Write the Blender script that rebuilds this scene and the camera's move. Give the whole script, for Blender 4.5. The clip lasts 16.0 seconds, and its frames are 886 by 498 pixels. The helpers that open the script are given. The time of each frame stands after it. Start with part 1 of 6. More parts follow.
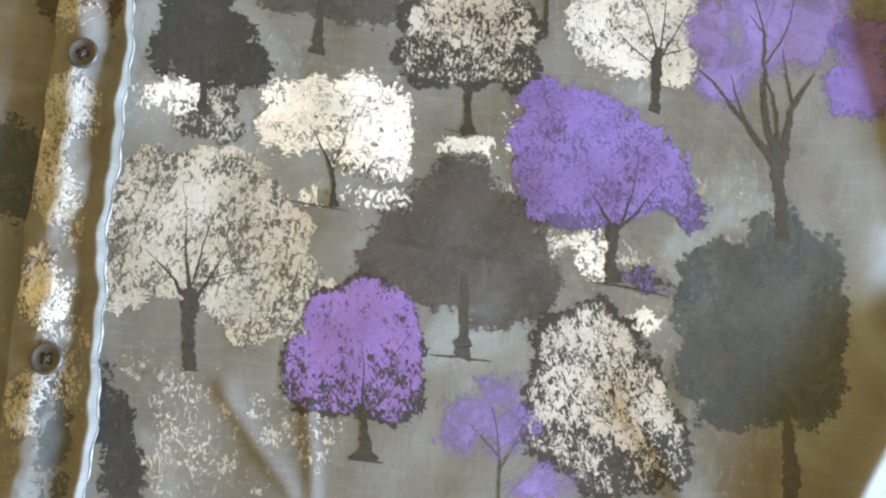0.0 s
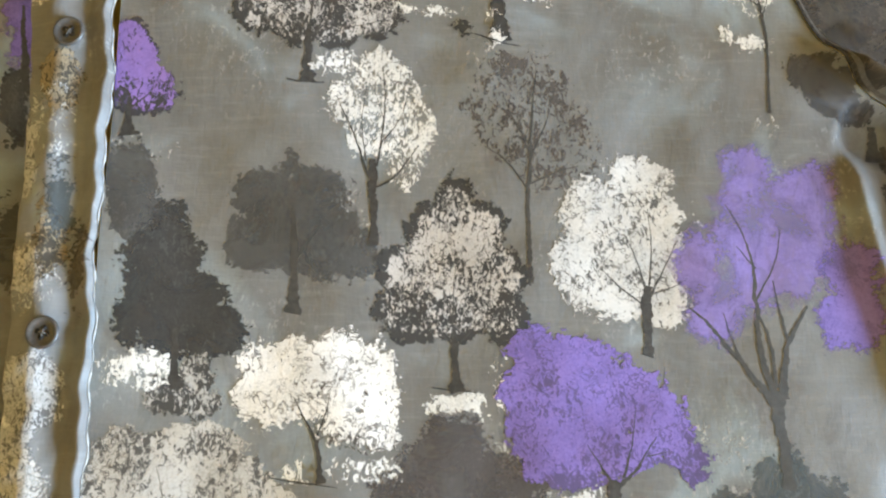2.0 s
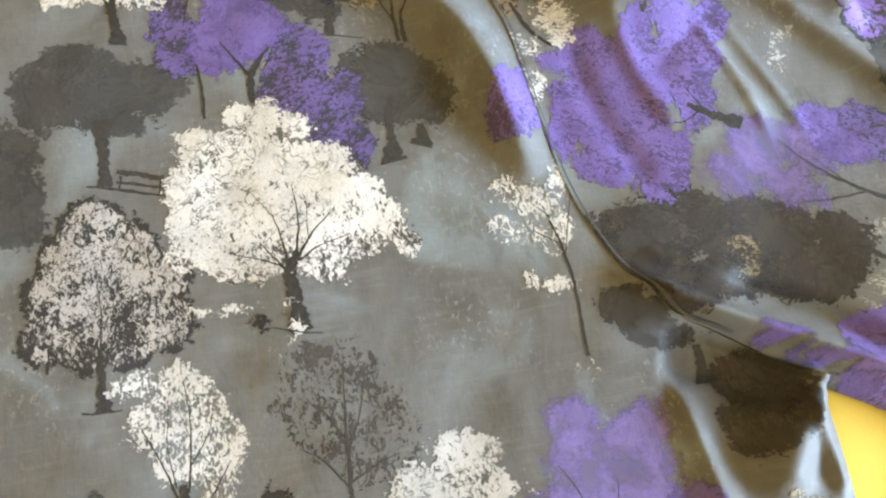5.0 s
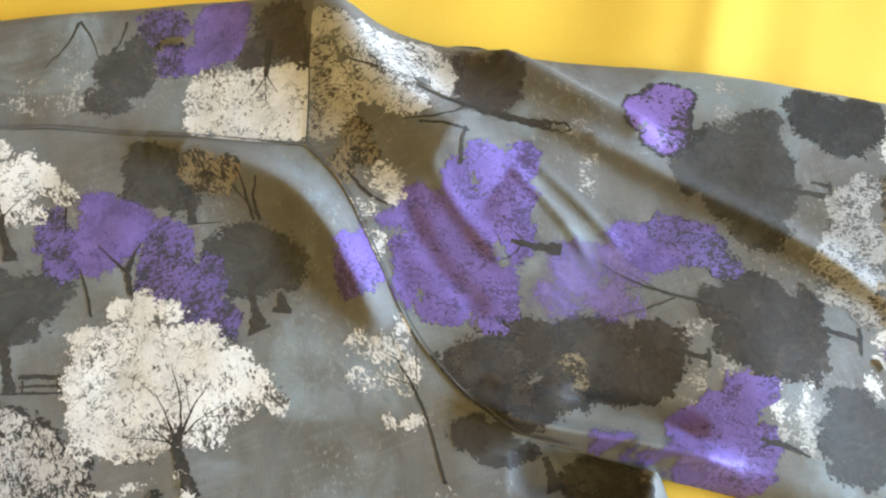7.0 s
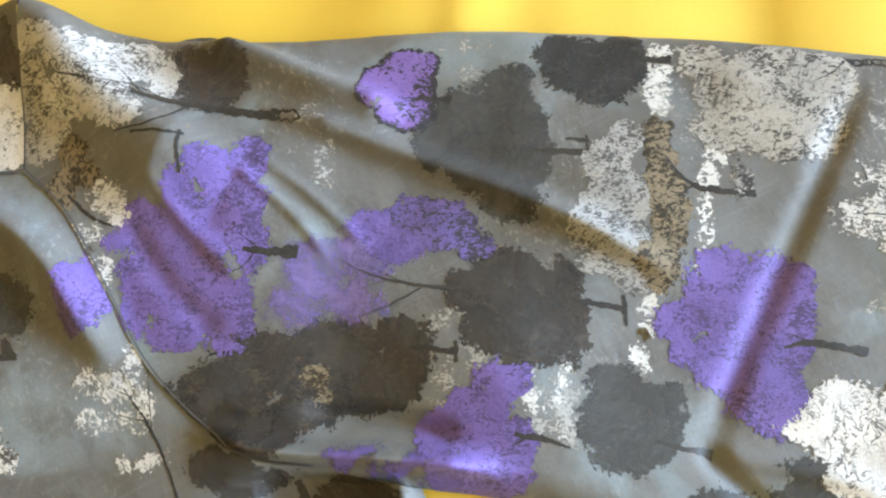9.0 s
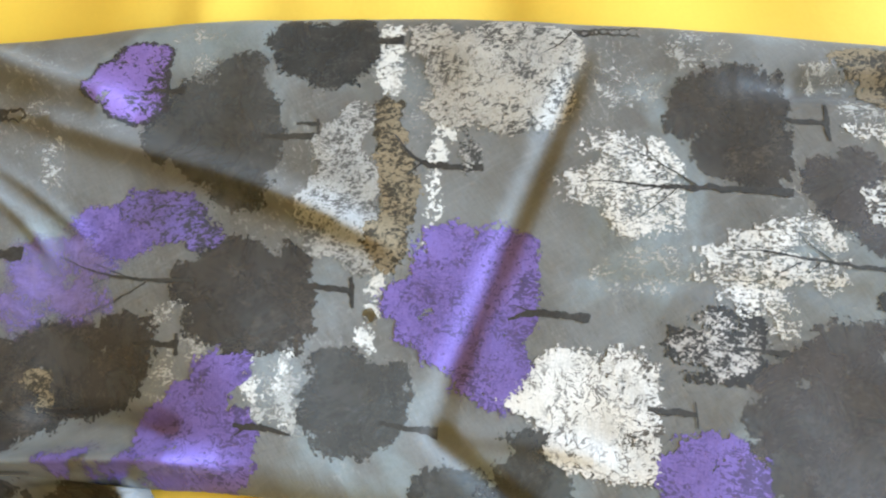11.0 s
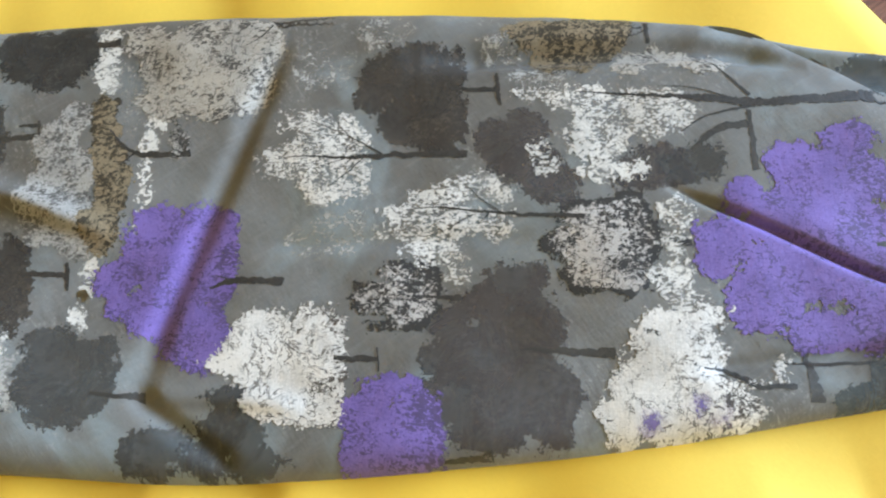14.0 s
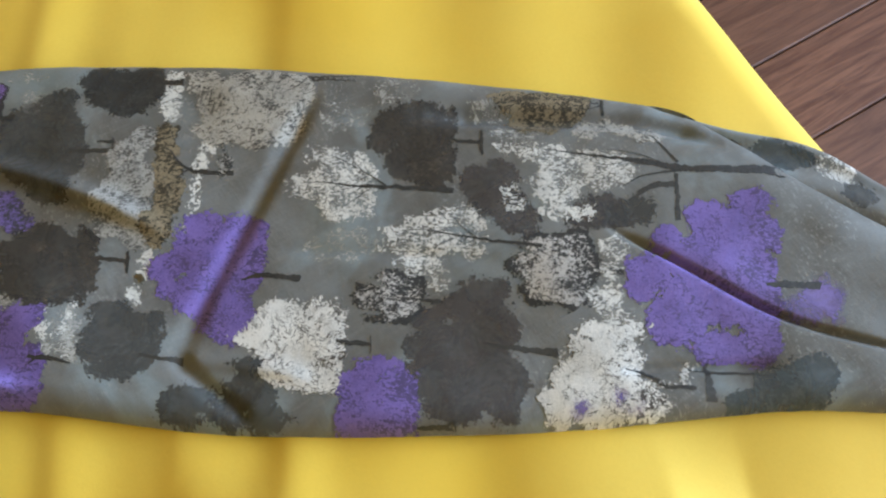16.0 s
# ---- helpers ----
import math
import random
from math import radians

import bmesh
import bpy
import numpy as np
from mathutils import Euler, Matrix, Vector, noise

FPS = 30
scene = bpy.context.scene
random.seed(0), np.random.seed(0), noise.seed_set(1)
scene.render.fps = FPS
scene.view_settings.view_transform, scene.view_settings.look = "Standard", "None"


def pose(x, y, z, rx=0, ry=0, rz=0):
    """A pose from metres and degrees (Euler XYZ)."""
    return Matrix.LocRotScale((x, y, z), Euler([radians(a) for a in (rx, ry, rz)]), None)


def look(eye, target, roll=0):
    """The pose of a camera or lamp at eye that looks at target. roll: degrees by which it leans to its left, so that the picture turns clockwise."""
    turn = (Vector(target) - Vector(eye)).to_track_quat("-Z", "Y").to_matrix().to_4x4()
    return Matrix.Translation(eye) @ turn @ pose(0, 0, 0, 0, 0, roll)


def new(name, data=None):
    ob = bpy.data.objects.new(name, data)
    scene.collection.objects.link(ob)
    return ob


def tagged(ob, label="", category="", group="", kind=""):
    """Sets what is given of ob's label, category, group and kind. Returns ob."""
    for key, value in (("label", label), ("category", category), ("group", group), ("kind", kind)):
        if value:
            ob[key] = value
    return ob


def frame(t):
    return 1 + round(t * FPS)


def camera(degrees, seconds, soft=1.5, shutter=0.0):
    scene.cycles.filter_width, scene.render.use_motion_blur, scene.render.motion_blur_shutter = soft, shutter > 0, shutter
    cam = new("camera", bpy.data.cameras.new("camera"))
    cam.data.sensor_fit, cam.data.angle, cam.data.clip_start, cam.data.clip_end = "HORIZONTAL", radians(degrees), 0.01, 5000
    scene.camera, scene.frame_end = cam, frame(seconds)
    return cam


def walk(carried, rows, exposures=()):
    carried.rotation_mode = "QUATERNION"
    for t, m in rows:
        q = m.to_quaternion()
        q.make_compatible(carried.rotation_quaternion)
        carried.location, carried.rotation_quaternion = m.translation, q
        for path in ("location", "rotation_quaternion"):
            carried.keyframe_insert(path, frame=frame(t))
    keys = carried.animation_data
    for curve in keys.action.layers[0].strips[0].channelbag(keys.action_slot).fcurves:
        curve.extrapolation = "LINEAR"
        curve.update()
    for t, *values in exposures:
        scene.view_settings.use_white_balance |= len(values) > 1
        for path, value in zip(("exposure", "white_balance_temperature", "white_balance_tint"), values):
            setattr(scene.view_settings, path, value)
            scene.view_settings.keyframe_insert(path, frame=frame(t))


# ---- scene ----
cam = camera(55.31, 16.0, soft=2.2)
PATH = [
    (0, 0.0050, -0.0659, 0.2905, 9.46, 0.32, 3.86),
    (0.5, 0.0021, -0.0424, 0.2915, 9.38, -0.08, 2.98),
    (1, 0.0019, -0.0264, 0.2925, 11.19, -0.21, 2.58),
    (1.5, -0.0014, -0.0087, 0.2927, 11.56, -1.11, 1.28),
    (2, -0.0068, 0.0139, 0.2911, 11.67, -1.63, 0.13),
    (2.5, -0.0092, 0.0324, 0.2899, 12.64, -1.66, -0.13),
    (3, -0.0099, 0.0461, 0.2907, 14.32, -2.78, -0.78),
    (3.5, -0.0034, 0.0653, 0.2919, 14.27, -2.54, -3.35),
    (4, 0.0127, 0.0775, 0.2909, 15.33, -3.64, -5.46),
    (4.2, 0.0209, 0.0784, 0.2910, 15.57, -2.85, -6.53),
    (6.3, 0.0978, 0.1047, 0.3322, 18.80, 0.38, -14.87),
    (6.5, 0.1030, 0.1053, 0.3388, 18.93, 1.03, -15.67),
    (7, 0.1269, 0.1013, 0.3518, 19.14, 2.23, -18.03),
    (7.5, 0.1572, 0.1015, 0.3448, 18.18, 3.13, -20.14),
    (8, 0.1900, 0.0943, 0.3307, 17.64, 4.58, -22.14),
    (8.5, 0.2178, 0.0896, 0.3279, 16.85, 6.21, -24.09),
    (9, 0.2422, 0.0815, 0.3164, 16.30, 5.85, -25.11),
    (9.5, 0.2614, 0.0735, 0.3046, 15.81, 4.84, -26.00),
    (9.7, 0.2690, 0.0716, 0.3020, 15.35, 4.90, -26.50),
    (11.8, 0.3349, 0.0028, 0.2980, 19.06, 3.67, -30.05),
    (12, 0.3385, -0.0021, 0.3014, 19.25, 3.41, -30.31),
    (12.5, 0.3507, -0.0139, 0.3049, 18.86, 2.48, -31.36),
    (13, 0.3643, -0.0245, 0.3070, 18.78, 3.33, -32.09),
    (13.5, 0.3789, -0.0317, 0.3083, 18.35, 3.30, -33.21),
    (14, 0.3876, -0.0464, 0.3113, 18.51, 3.41, -34.23),
    (14.5, 0.4018, -0.0600, 0.3128, 18.11, 3.66, -34.46),
    (15, 0.4096, -0.0682, 0.3230, 18.75, 3.27, -34.28),
    (15.5, 0.3936, -0.0819, 0.3480, 20.62, 1.84, -32.58),
    (16, 0.3642, -0.0882, 0.3866, 22.56, 0.85, -30.51),
]
EXPOSURES = [(0, -0.17), (4, -0.22), (6.5, -0.37), (7.5, -0.52), (9.5, -0.52), (12, -0.69), (13, -0.82), (15, -1.1), (15.5, -1.2), (16, -1.37)]
walk(cam, [(t, pose(x, y, z, rx, ry, rz)) for t, x, y, z, rx, ry, rz in PATH], EXPOSURES)

# ---- light ----
world = bpy.data.worlds.new("world")
scene.world = world
world.use_nodes = True
wn = world.node_tree.nodes
sky = wn.new("ShaderNodeTexSky")
sky.sky_type, sky.sun_disc = "NISHITA", False
sky.sun_elevation, sky.sun_rotation = radians(40), radians(150)
world.node_tree.links.new(sky.outputs[0], wn["Background"].inputs[0])
wn["Background"].inputs[1].default_value = 0.1

WIN_Y0, WIN_Y1, WIN_Z0, WIN_Z1, WALL_X = -2.2, -0.1, 0.22, 1.15, 2.6
day = bpy.data.lights.new("window_daylight", "AREA")
day.shape, day.size, day.size_y, day.energy = "RECTANGLE", WIN_Y1 - WIN_Y0, WIN_Z1 - WIN_Z0, 455.0
day.color = (0.70, 0.95, 1.29)
day_ob = new("window_daylight", day)
day_ob.matrix_world = look((WALL_X + 0.02, (WIN_Y0 + WIN_Y1) / 2, (WIN_Z0 + WIN_Z1) / 2), (0, (WIN_Y0 + WIN_Y1) / 2, (WIN_Z0 + WIN_Z1) / 2))


# ---- materials ----
def material(name):
    m = bpy.data.materials.new(name)
    m.use_nodes = True
    nt = m.node_tree
    return m, nt, nt.nodes["Principled BSDF"]


def node(nt, kind, **inputs):
    n = nt.nodes.new(kind)
    for key, value in inputs.items():
        n.inputs[key.replace("_", " ")].default_value = value
    return n


def noise_tex(nt, vector, scale, detail=3.0, rough=0.55, warp=0.0):
    n = node(nt, "ShaderNodeTexNoise", Scale=scale, Detail=detail, Roughness=rough, Distortion=warp)
    nt.links.new(vector, n.inputs["Vector"])
    return n.outputs["Fac"]


def calc(nt, op, a, b=0.0):
    n = nt.nodes.new("ShaderNodeMath")
    n.operation = op
    for i, v in enumerate((a, b)):
        if isinstance(v, (int, float)):
            n.inputs[i].default_value = v
        else:
            nt.links.new(v, n.inputs[i])
    return n.outputs[0]


def ramp(nt, v, lo, hi, a=0.0, b=1.0):
    n = nt.nodes.new("ShaderNodeMapRange")
    n.interpolation_type = "SMOOTHSTEP"
    nt.links.new(v, n.inputs["Value"])
    for key, value in zip(("From Min", "From Max", "To Min", "To Max"), (lo, hi, a, b)):
        n.inputs[key].default_value = value
    return n.outputs["Result"]


def blend(nt, fac, a, b, mode="MIX"):
    n = nt.nodes.new("ShaderNodeMix")
    n.data_type, n.blend_type = "RGBA", mode
    for i, v in ((0, fac), (6, a), (7, b)):
        if isinstance(v, (int, float)):
            n.inputs[i].default_value = v
        elif isinstance(v, tuple):
            n.inputs[i].default_value = (*v, 1.0)
        else:
            nt.links.new(v, n.inputs[i])
    return n.outputs[2]


def stretched(nt, vector, sx, sy, sz=1.0, rz=0.0):
    n = nt.nodes.new("ShaderNodeMapping")
    n.inputs["Scale"].default_value = (sx, sy, sz)
    n.inputs["Rotation"].default_value = (0, 0, radians(rz))
    nt.links.new(vector, n.inputs["Vector"])
    return n.outputs[0]


def weave_bump(nt, bsdf, vector, strength, scale=900.0):
    a = noise_tex(nt, stretched(nt, vector, 1.0, 0.25), scale, 2)
    b = noise_tex(nt, stretched(nt, vector, 0.25, 1.0), scale, 2)
    c = noise_tex(nt, vector, 60.0, 3)
    h = calc(nt, "ADD", calc(nt, "ADD", a, b), calc(nt, "MULTIPLY", c, 5.0))
    bump = node(nt, "ShaderNodeBump", Strength=strength, Distance=0.0004)
    nt.links.new(h, bump.inputs["Height"])
    nt.links.new(bump.outputs[0], bsdf.inputs["Normal"])


def satin(bsdf, rough=0.6, sheen=0.03):
    bsdf.inputs["Roughness"].default_value = rough
    bsdf.inputs["Specular IOR Level"].default_value = 0.26
    bsdf.inputs["Sheen Weight"].default_value = sheen
    bsdf.inputs["Sheen Roughness"].default_value = 0.4


def fabric_material():
    """Grey-taupe cotton satin with watercolour washes."""
    m, nt, bsdf = material("printed_cotton_ground")
    at = nt.nodes.new("ShaderNodeAttribute")
    at.attribute_name = "cloth"
    v = at.outputs["Vector"]
    wash = noise_tex(nt, v, 11.0, 4, 0.6, 0.6)
    streak = noise_tex(nt, stretched(nt, v, 1.0, 0.25), 90.0, 4, 0.65)
    blue = noise_tex(nt, v, 17.0, 3, 0.6, 0.8)
    grain = noise_tex(nt, v, 700.0, 3, 0.7)
    col = blend(nt, ramp(nt, wash, 0.36, 0.66), GROUND[0], GROUND[1])
    col = blend(nt, ramp(nt, blue, 0.50, 0.72, 0.0, 0.85), col, GROUND[2])
    col = blend(nt, ramp(nt, streak, 0.35, 0.7, 0.0, 0.28), col, GROUND[3])
    col = blend(nt, ramp(nt, grain, 0.3, 0.7, 0.0, 0.12), col, (0.08, 0.08, 0.075))
    fleck = calc(nt, "MULTIPLY", ramp(nt, noise_tex(nt, stretched(nt, v, 1.0, 0.6, 1.0, 20.0), 520.0, 4, 0.7, 0.5), 0.54, 0.66), ramp(nt, noise_tex(nt, v, 16.0, 3, 0.6), 0.49, 0.64, 0.0, 0.5))
    col = blend(nt, fleck, col, (0.38, 0.375, 0.355))
    stain = calc(nt, "MULTIPLY", ramp(nt, noise_tex(nt, stretched(nt, v, 1.0, 0.5), 60.0, 5, 0.7, 0.8), 0.5, 0.66), ramp(nt, noise_tex(nt, v, 13.0, 2, 0.5), 0.46, 0.6, 0.0, 0.4))
    col = blend(nt, stain, col, (0.10, 0.088, 0.078))
    slub = noise_tex(nt, stretched(nt, v, 0.12, 1.0), 420.0, 3, 0.6)
    col = blend(nt, ramp(nt, slub, 0.5, 0.72, 0.0, 0.13), col, (0.30, 0.30, 0.285))
    nt.links.new(col, bsdf.inputs["Base Color"])
    satin(bsdf)
    weave_bump(nt, bsdf, v, 0.25)
    return m


GROUND = ((0.128, 0.120, 0.108), (0.185, 0.186, 0.180), (0.25, 0.295, 0.31), (0.225, 0.217, 0.203))


def crown_material(name, leaf, gap, density, scale=430.0, clear=False, rim=0.0, edge=0.011, soft=0.0005, opacity=1.0, low=0.0, twigs=0.0, mottle=0.0):
    """Printed foliage: leaf colour over gap colour (or over bare cloth when clear), with a lobed outline."""
    m, nt, bsdf = material(name)
    at = nt.nodes.new("ShaderNodeAttribute")
    at.attribute_name = "tree_uv"
    v = at.outputs["Vector"]
    ra = nt.nodes.new("ShaderNodeAttribute")
    ra.attribute_name = "rim"
    r = ra.outputs["Fac"]
    da = nt.nodes.new("ShaderNodeAttribute")
    da.attribute_name = "depth"
    ha = nt.nodes.new("ShaderNodeAttribute")
    ha.attribute_name = "height"
    n1 = noise_tex(nt, stretched(nt, v, 1.15, 0.68, 1.0, 14.0), scale * 1.35, 4, 0.66, 0.9)
    clump = noise_tex(nt, v, scale * 0.2, 2, 0.5)
    lobes = calc(nt, "ADD", calc(nt, "MULTIPLY", noise_tex(nt, v, 130.0, 2, 0.6), 0.6), calc(nt, "MULTIPLY", noise_tex(nt, v, 560.0, 3, 0.7), 0.6))
    thr = 0.5 - (density - 0.5) * 0.5
    level = calc(nt, "ADD", n1, calc(nt, "MULTIPLY", calc(nt, "SUBTRACT", clump, 0.5), 0.45))
    if rim:
        level = calc(nt, "ADD", level, ramp(nt, da.outputs["Fac"], 0.0, rim, -0.30, 0.03))
    if low:
        level = calc(nt, "ADD", level, ramp(nt, ha.outputs["Fac"], -0.9, 0.1, -low, 0.0))
    leafmask = ramp(nt, level, thr - 0.05, thr + 0.05)
    if twigs:
        line = calc(nt, "ABSOLUTE", calc(nt, "SUBTRACT", noise_tex(nt, v, 170.0, 3, 0.65, 0.5), 0.5))
        where = ramp(nt, noise_tex(nt, v, 75.0, 2, 0.5), 0.40, 0.62)
        stroke = calc(nt, "MULTIPLY", ramp(nt, line, twigs * 0.3, twigs, 0.85, 0.0), where)
        leafmask = calc(nt, "MULTIPLY", leafmask, calc(nt, "SUBTRACT", 1.0, stroke))
    shade = noise_tex(nt, v, 55.0, 3, 0.6)
    fine = noise_tex(nt, v, 1100.0, 2, 0.6)
    dim = tuple(c * 0.74 for c in leaf)
    tone = blend(nt, ramp(nt, calc(nt, "ADD", calc(nt, "MULTIPLY", shade, 0.6), calc(nt, "MULTIPLY", fine, 0.4)), 0.36, 0.62), dim, leaf)
    cover = ramp(nt, calc(nt, "ADD", r, calc(nt, "MULTIPLY", calc(nt, "SUBTRACT", lobes, 0.6), edge * 2)), -soft / 2, soft / 2, 0.0, opacity)
    if mottle:
        cover = calc(nt, "MULTIPLY", cover, ramp(nt, noise_tex(nt, v, 48.0, 6, 0.72, 0.6), 0.40, 0.58, 1.0 - mottle, 1.0))
    if clear:
        cover = calc(nt, "MULTIPLY", cover, leafmask)
        nt.links.new(tone, bsdf.inputs["Base Color"])
    else:
        nt.links.new(blend(nt, leafmask, gap, tone), bsdf.inputs["Base Color"])
    nt.links.new(cover, bsdf.inputs["Alpha"])
    satin(bsdf)
    weave_bump(nt, bsdf, v, 0.2)
    return m


def plain_material(name, a, b, scale, rough, bump=0.1, metal=0.0, coords="Object"):
    m, nt, bsdf = material(name)
    tc = nt.nodes.new("ShaderNodeTexCoord").outputs[coords]
    n = calc(nt, "ADD", calc(nt, "MULTIPLY", noise_tex(nt, tc, scale, 4), 0.6), calc(nt, "MULTIPLY", noise_tex(nt, tc, scale * 9, 3), 0.4))
    nt.links.new(blend(nt, ramp(nt, n, 0.35, 0.65), a, b), bsdf.inputs["Base Color"])
    bsdf.inputs["Roughness"].default_value, bsdf.inputs["Metallic"].default_value = rough, metal
    bp = node(nt, "ShaderNodeBump", Strength=bump, Distance=0.001)
    nt.links.new(n, bp.inputs["Height"])
    nt.links.new(bp.outputs[0], bsdf.inputs["Normal"])
    return m


def sheet_material():
    m, nt, bsdf = material("yellow_cotton")
    tc = nt.nodes.new("ShaderNodeTexCoord").outputs["Object"]
    big = noise_tex(nt, tc, 6.0, 3)
    fine = noise_tex(nt, tc, 500.0, 3, 0.7)
    col = blend(nt, ramp(nt, big, 0.3, 0.7), (0.82, 0.52, 0.042), (0.86, 0.585, 0.075))
    col = blend(nt, ramp(nt, fine, 0.3, 0.7, 0.0, 0.15), col, (0.73, 0.46, 0.05))
    nt.links.new(col, bsdf.inputs["Base Color"])
    bsdf.inputs["Roughness"].default_value = 0.75
    bsdf.inputs["Sheen Weight"].default_value = 0.1
    weave_bump(nt, bsdf, tc, 0.1, 1400.0)
    return m


def wood_material():
    m, nt, bsdf = material("dark_wood_plank")
    tc = nt.nodes.new("ShaderNodeTexCoord").outputs["Object"]
    rnd = nt.nodes.new("ShaderNodeObjectInfo").outputs["Random"]
    v = stretched(nt, tc, 1.2, 14.0)
    grain = noise_tex(nt, v, 6.0, 6, 0.65, 1.2)
    col = blend(nt, ramp(nt, grain, 0.3, 0.7), (0.085, 0.036, 0.025), (0.19, 0.09, 0.06))
    col = blend(nt, calc(nt, "MULTIPLY", rnd, 0.35), col, (0.09, 0.05, 0.04))
    nt.links.new(col, bsdf.inputs["Base Color"])
    bsdf.inputs["Roughness"].default_value = 0.55
    bsdf.inputs["Specular IOR Level"].default_value = 0.25
    bp = node(nt, "ShaderNodeBump", Strength=0.2, Distance=0.001)
    nt.links.new(grain, bp.inputs["Height"])
    nt.links.new(bp.outputs[0], bsdf.inputs["Normal"])
    return m


FABRIC = fabric_material()
SHEET = sheet_material()
WOOD = wood_material()
# Unseen walls and ceiling, coloured only to bounce warm fill into the folds.
WALL = plain_material("wall_warm_bounce", (0.42, 0.26, 0.07), (0.48, 0.30, 0.085), 8.0, 0.8)
CEILING = plain_material("ceiling_warm_bounce", (0.47, 0.33, 0.13), (0.52, 0.37, 0.155), 8.0, 0.85)
FRAME = plain_material("window_frame_paint", (0.76, 0.76, 0.74), (0.8, 0.8, 0.78), 20.0, 0.4)
MATTRESS = plain_material("mattress_ticking", (0.62, 0.6, 0.56), (0.7, 0.68, 0.63), 30.0, 0.9)
BUTTON = plain_material("grey_resin", (0.035, 0.032, 0.03), (0.075, 0.07, 0.066), 160.0, 0.28)
HOLE = plain_material("dark_hole", (0.012, 0.011, 0.01), (0.02, 0.018, 0.017), 300.0, 0.8)
THREAD = plain_material("grey_thread", (0.07, 0.066, 0.06), (0.12, 0.11, 0.1), 900.0, 0.8, 0.4)
PALE_LIT_EDGE = plain_material("pale_lit_edge", (0.30, 0.29, 0.265), (0.46, 0.445, 0.41), 900.0, 0.95, 0.4)
BARK = plain_material("printed_trunk_charcoal", (0.022, 0.021, 0.021), (0.046, 0.044, 0.043), 500.0, 0.5)
PALE_PRINT = plain_material("printed_white_line", (0.50, 0.49, 0.46), (0.74, 0.72, 0.68), 700.0, 0.55)
BARK_DIM = plain_material("printed_trunk_grey", (0.030, 0.029, 0.028), (0.055, 0.053, 0.05), 500.0, 0.5)

CROWNS = {
    "splash": crown_material("print_white_ground", (0.70, 0.685, 0.65), (0.3, 0.3, 0.28), 0.62, 330, clear=True, edge=0.008),
    "faint": crown_material("print_pale_speckle", (0.42, 0.41, 0.385), (0.3, 0.3, 0.28), 0.40, 480, clear=True, edge=0.010),
    "dim": crown_material("print_dim_grey", (0.080, 0.078, 0.074), (0.098, 0.096, 0.091), 0.70, edge=0.0085, mottle=0.4, opacity=0.86),
    "dimblue": crown_material("print_dim_slate", (0.078, 0.090, 0.092), (0.104, 0.115, 0.117), 0.66, edge=0.0085, mottle=0.4, opacity=0.86),
    "dimlace": crown_material("print_thin_grey_leaves", (0.088, 0.076, 0.069), (0.1, 0.1, 0.1), 0.42, 420, clear=True, edge=0.010),
    "brown": crown_material("print_dim_brown", (0.086, 0.074, 0.069), (0.108, 0.094, 0.087), 0.70, edge=0.0085, mottle=0.4, opacity=0.86),
    "dark": crown_material("print_charcoal", (0.047, 0.046, 0.044), (0.066, 0.064, 0.060), 0.70, edge=0.0085, mottle=0.22),
    "umber": crown_material("print_umber", (0.062, 0.054, 0.047), (0.094, 0.079, 0.065), 0.66, edge=0.0085, mottle=0.32, opacity=0.93),
    "darkleaf": crown_material("print_mixed_leaves", (0.40, 0.385, 0.36), (0.055, 0.053, 0.05), 0.46, edge=0.007),
    "leafytan": crown_material("print_tan_and_shaded_leaves", (0.46, 0.43, 0.385), (0.085, 0.08, 0.073), 0.60, 400, twigs=0.035, edge=0.008),
    "leafy": crown_material("print_pale_leaves_dark_rim", (0.50, 0.465, 0.435), (0.042, 0.040, 0.038), 0.50, 470, rim=0.0042, low=0.07, twigs=0.03, edge=0.0085),
    "leafylight": crown_material("print_light_leaves", (0.57, 0.545, 0.51), (0.095, 0.09, 0.083), 0.68, 430, twigs=0.03, edge=0.0085),
    "leafygrey": crown_material("print_grey_leaves", (0.42, 0.41, 0.39), (0.10, 0.096, 0.09), 0.58, 560, twigs=0.02, edge=0.006),
    "leafybrown": crown_material("print_brown_and_shaded_leaves", (0.27, 0.215, 0.14), (0.05, 0.042, 0.03), 0.5, 480, edge=0.007),
    "airy": crown_material("print_soft_lilac", (0.235, 0.175, 0.44), (0.20, 0.15, 0.33), 0.6, 200, edge=0.010, soft=0.006, opacity=0.92, mottle=0.45),
    "purplesoft": crown_material("print_soft_violet", (0.20, 0.142, 0.42), (0.12, 0.085, 0.25), 0.75, 330, edge=0.008, soft=0.003, mottle=0.3),
    "purple": crown_material("print_purple", (0.20, 0.140, 0.42), (0.09, 0.066, 0.16), 0.70, 430, low=0.13, edge=0.0085, twigs=0.03),
    "purplerim": crown_material("print_purple_dark_rim", (0.24, 0.15, 0.43), (0.046, 0.042, 0.045), 0.66, 470, rim=0.0034, low=0.16, edge=0.006),
    "purpledark": crown_material("print_purple_over_grey", (0.165, 0.12, 0.33), (0.055, 0.05, 0.066), 0.5, 470, edge=0.008),
    "lace": crown_material("print_white_sparse_leaves", (0.68, 0.655, 0.615), (0.3, 0.3, 0.28), 0.55, 500, clear=True, edge=0.009),
    "white": crown_material("print_white_blossom", (0.75, 0.72, 0.68), (0.085, 0.075, 0.066), 0.80, 430, edge=0.0085, low=0.12, twigs=0.032),
}


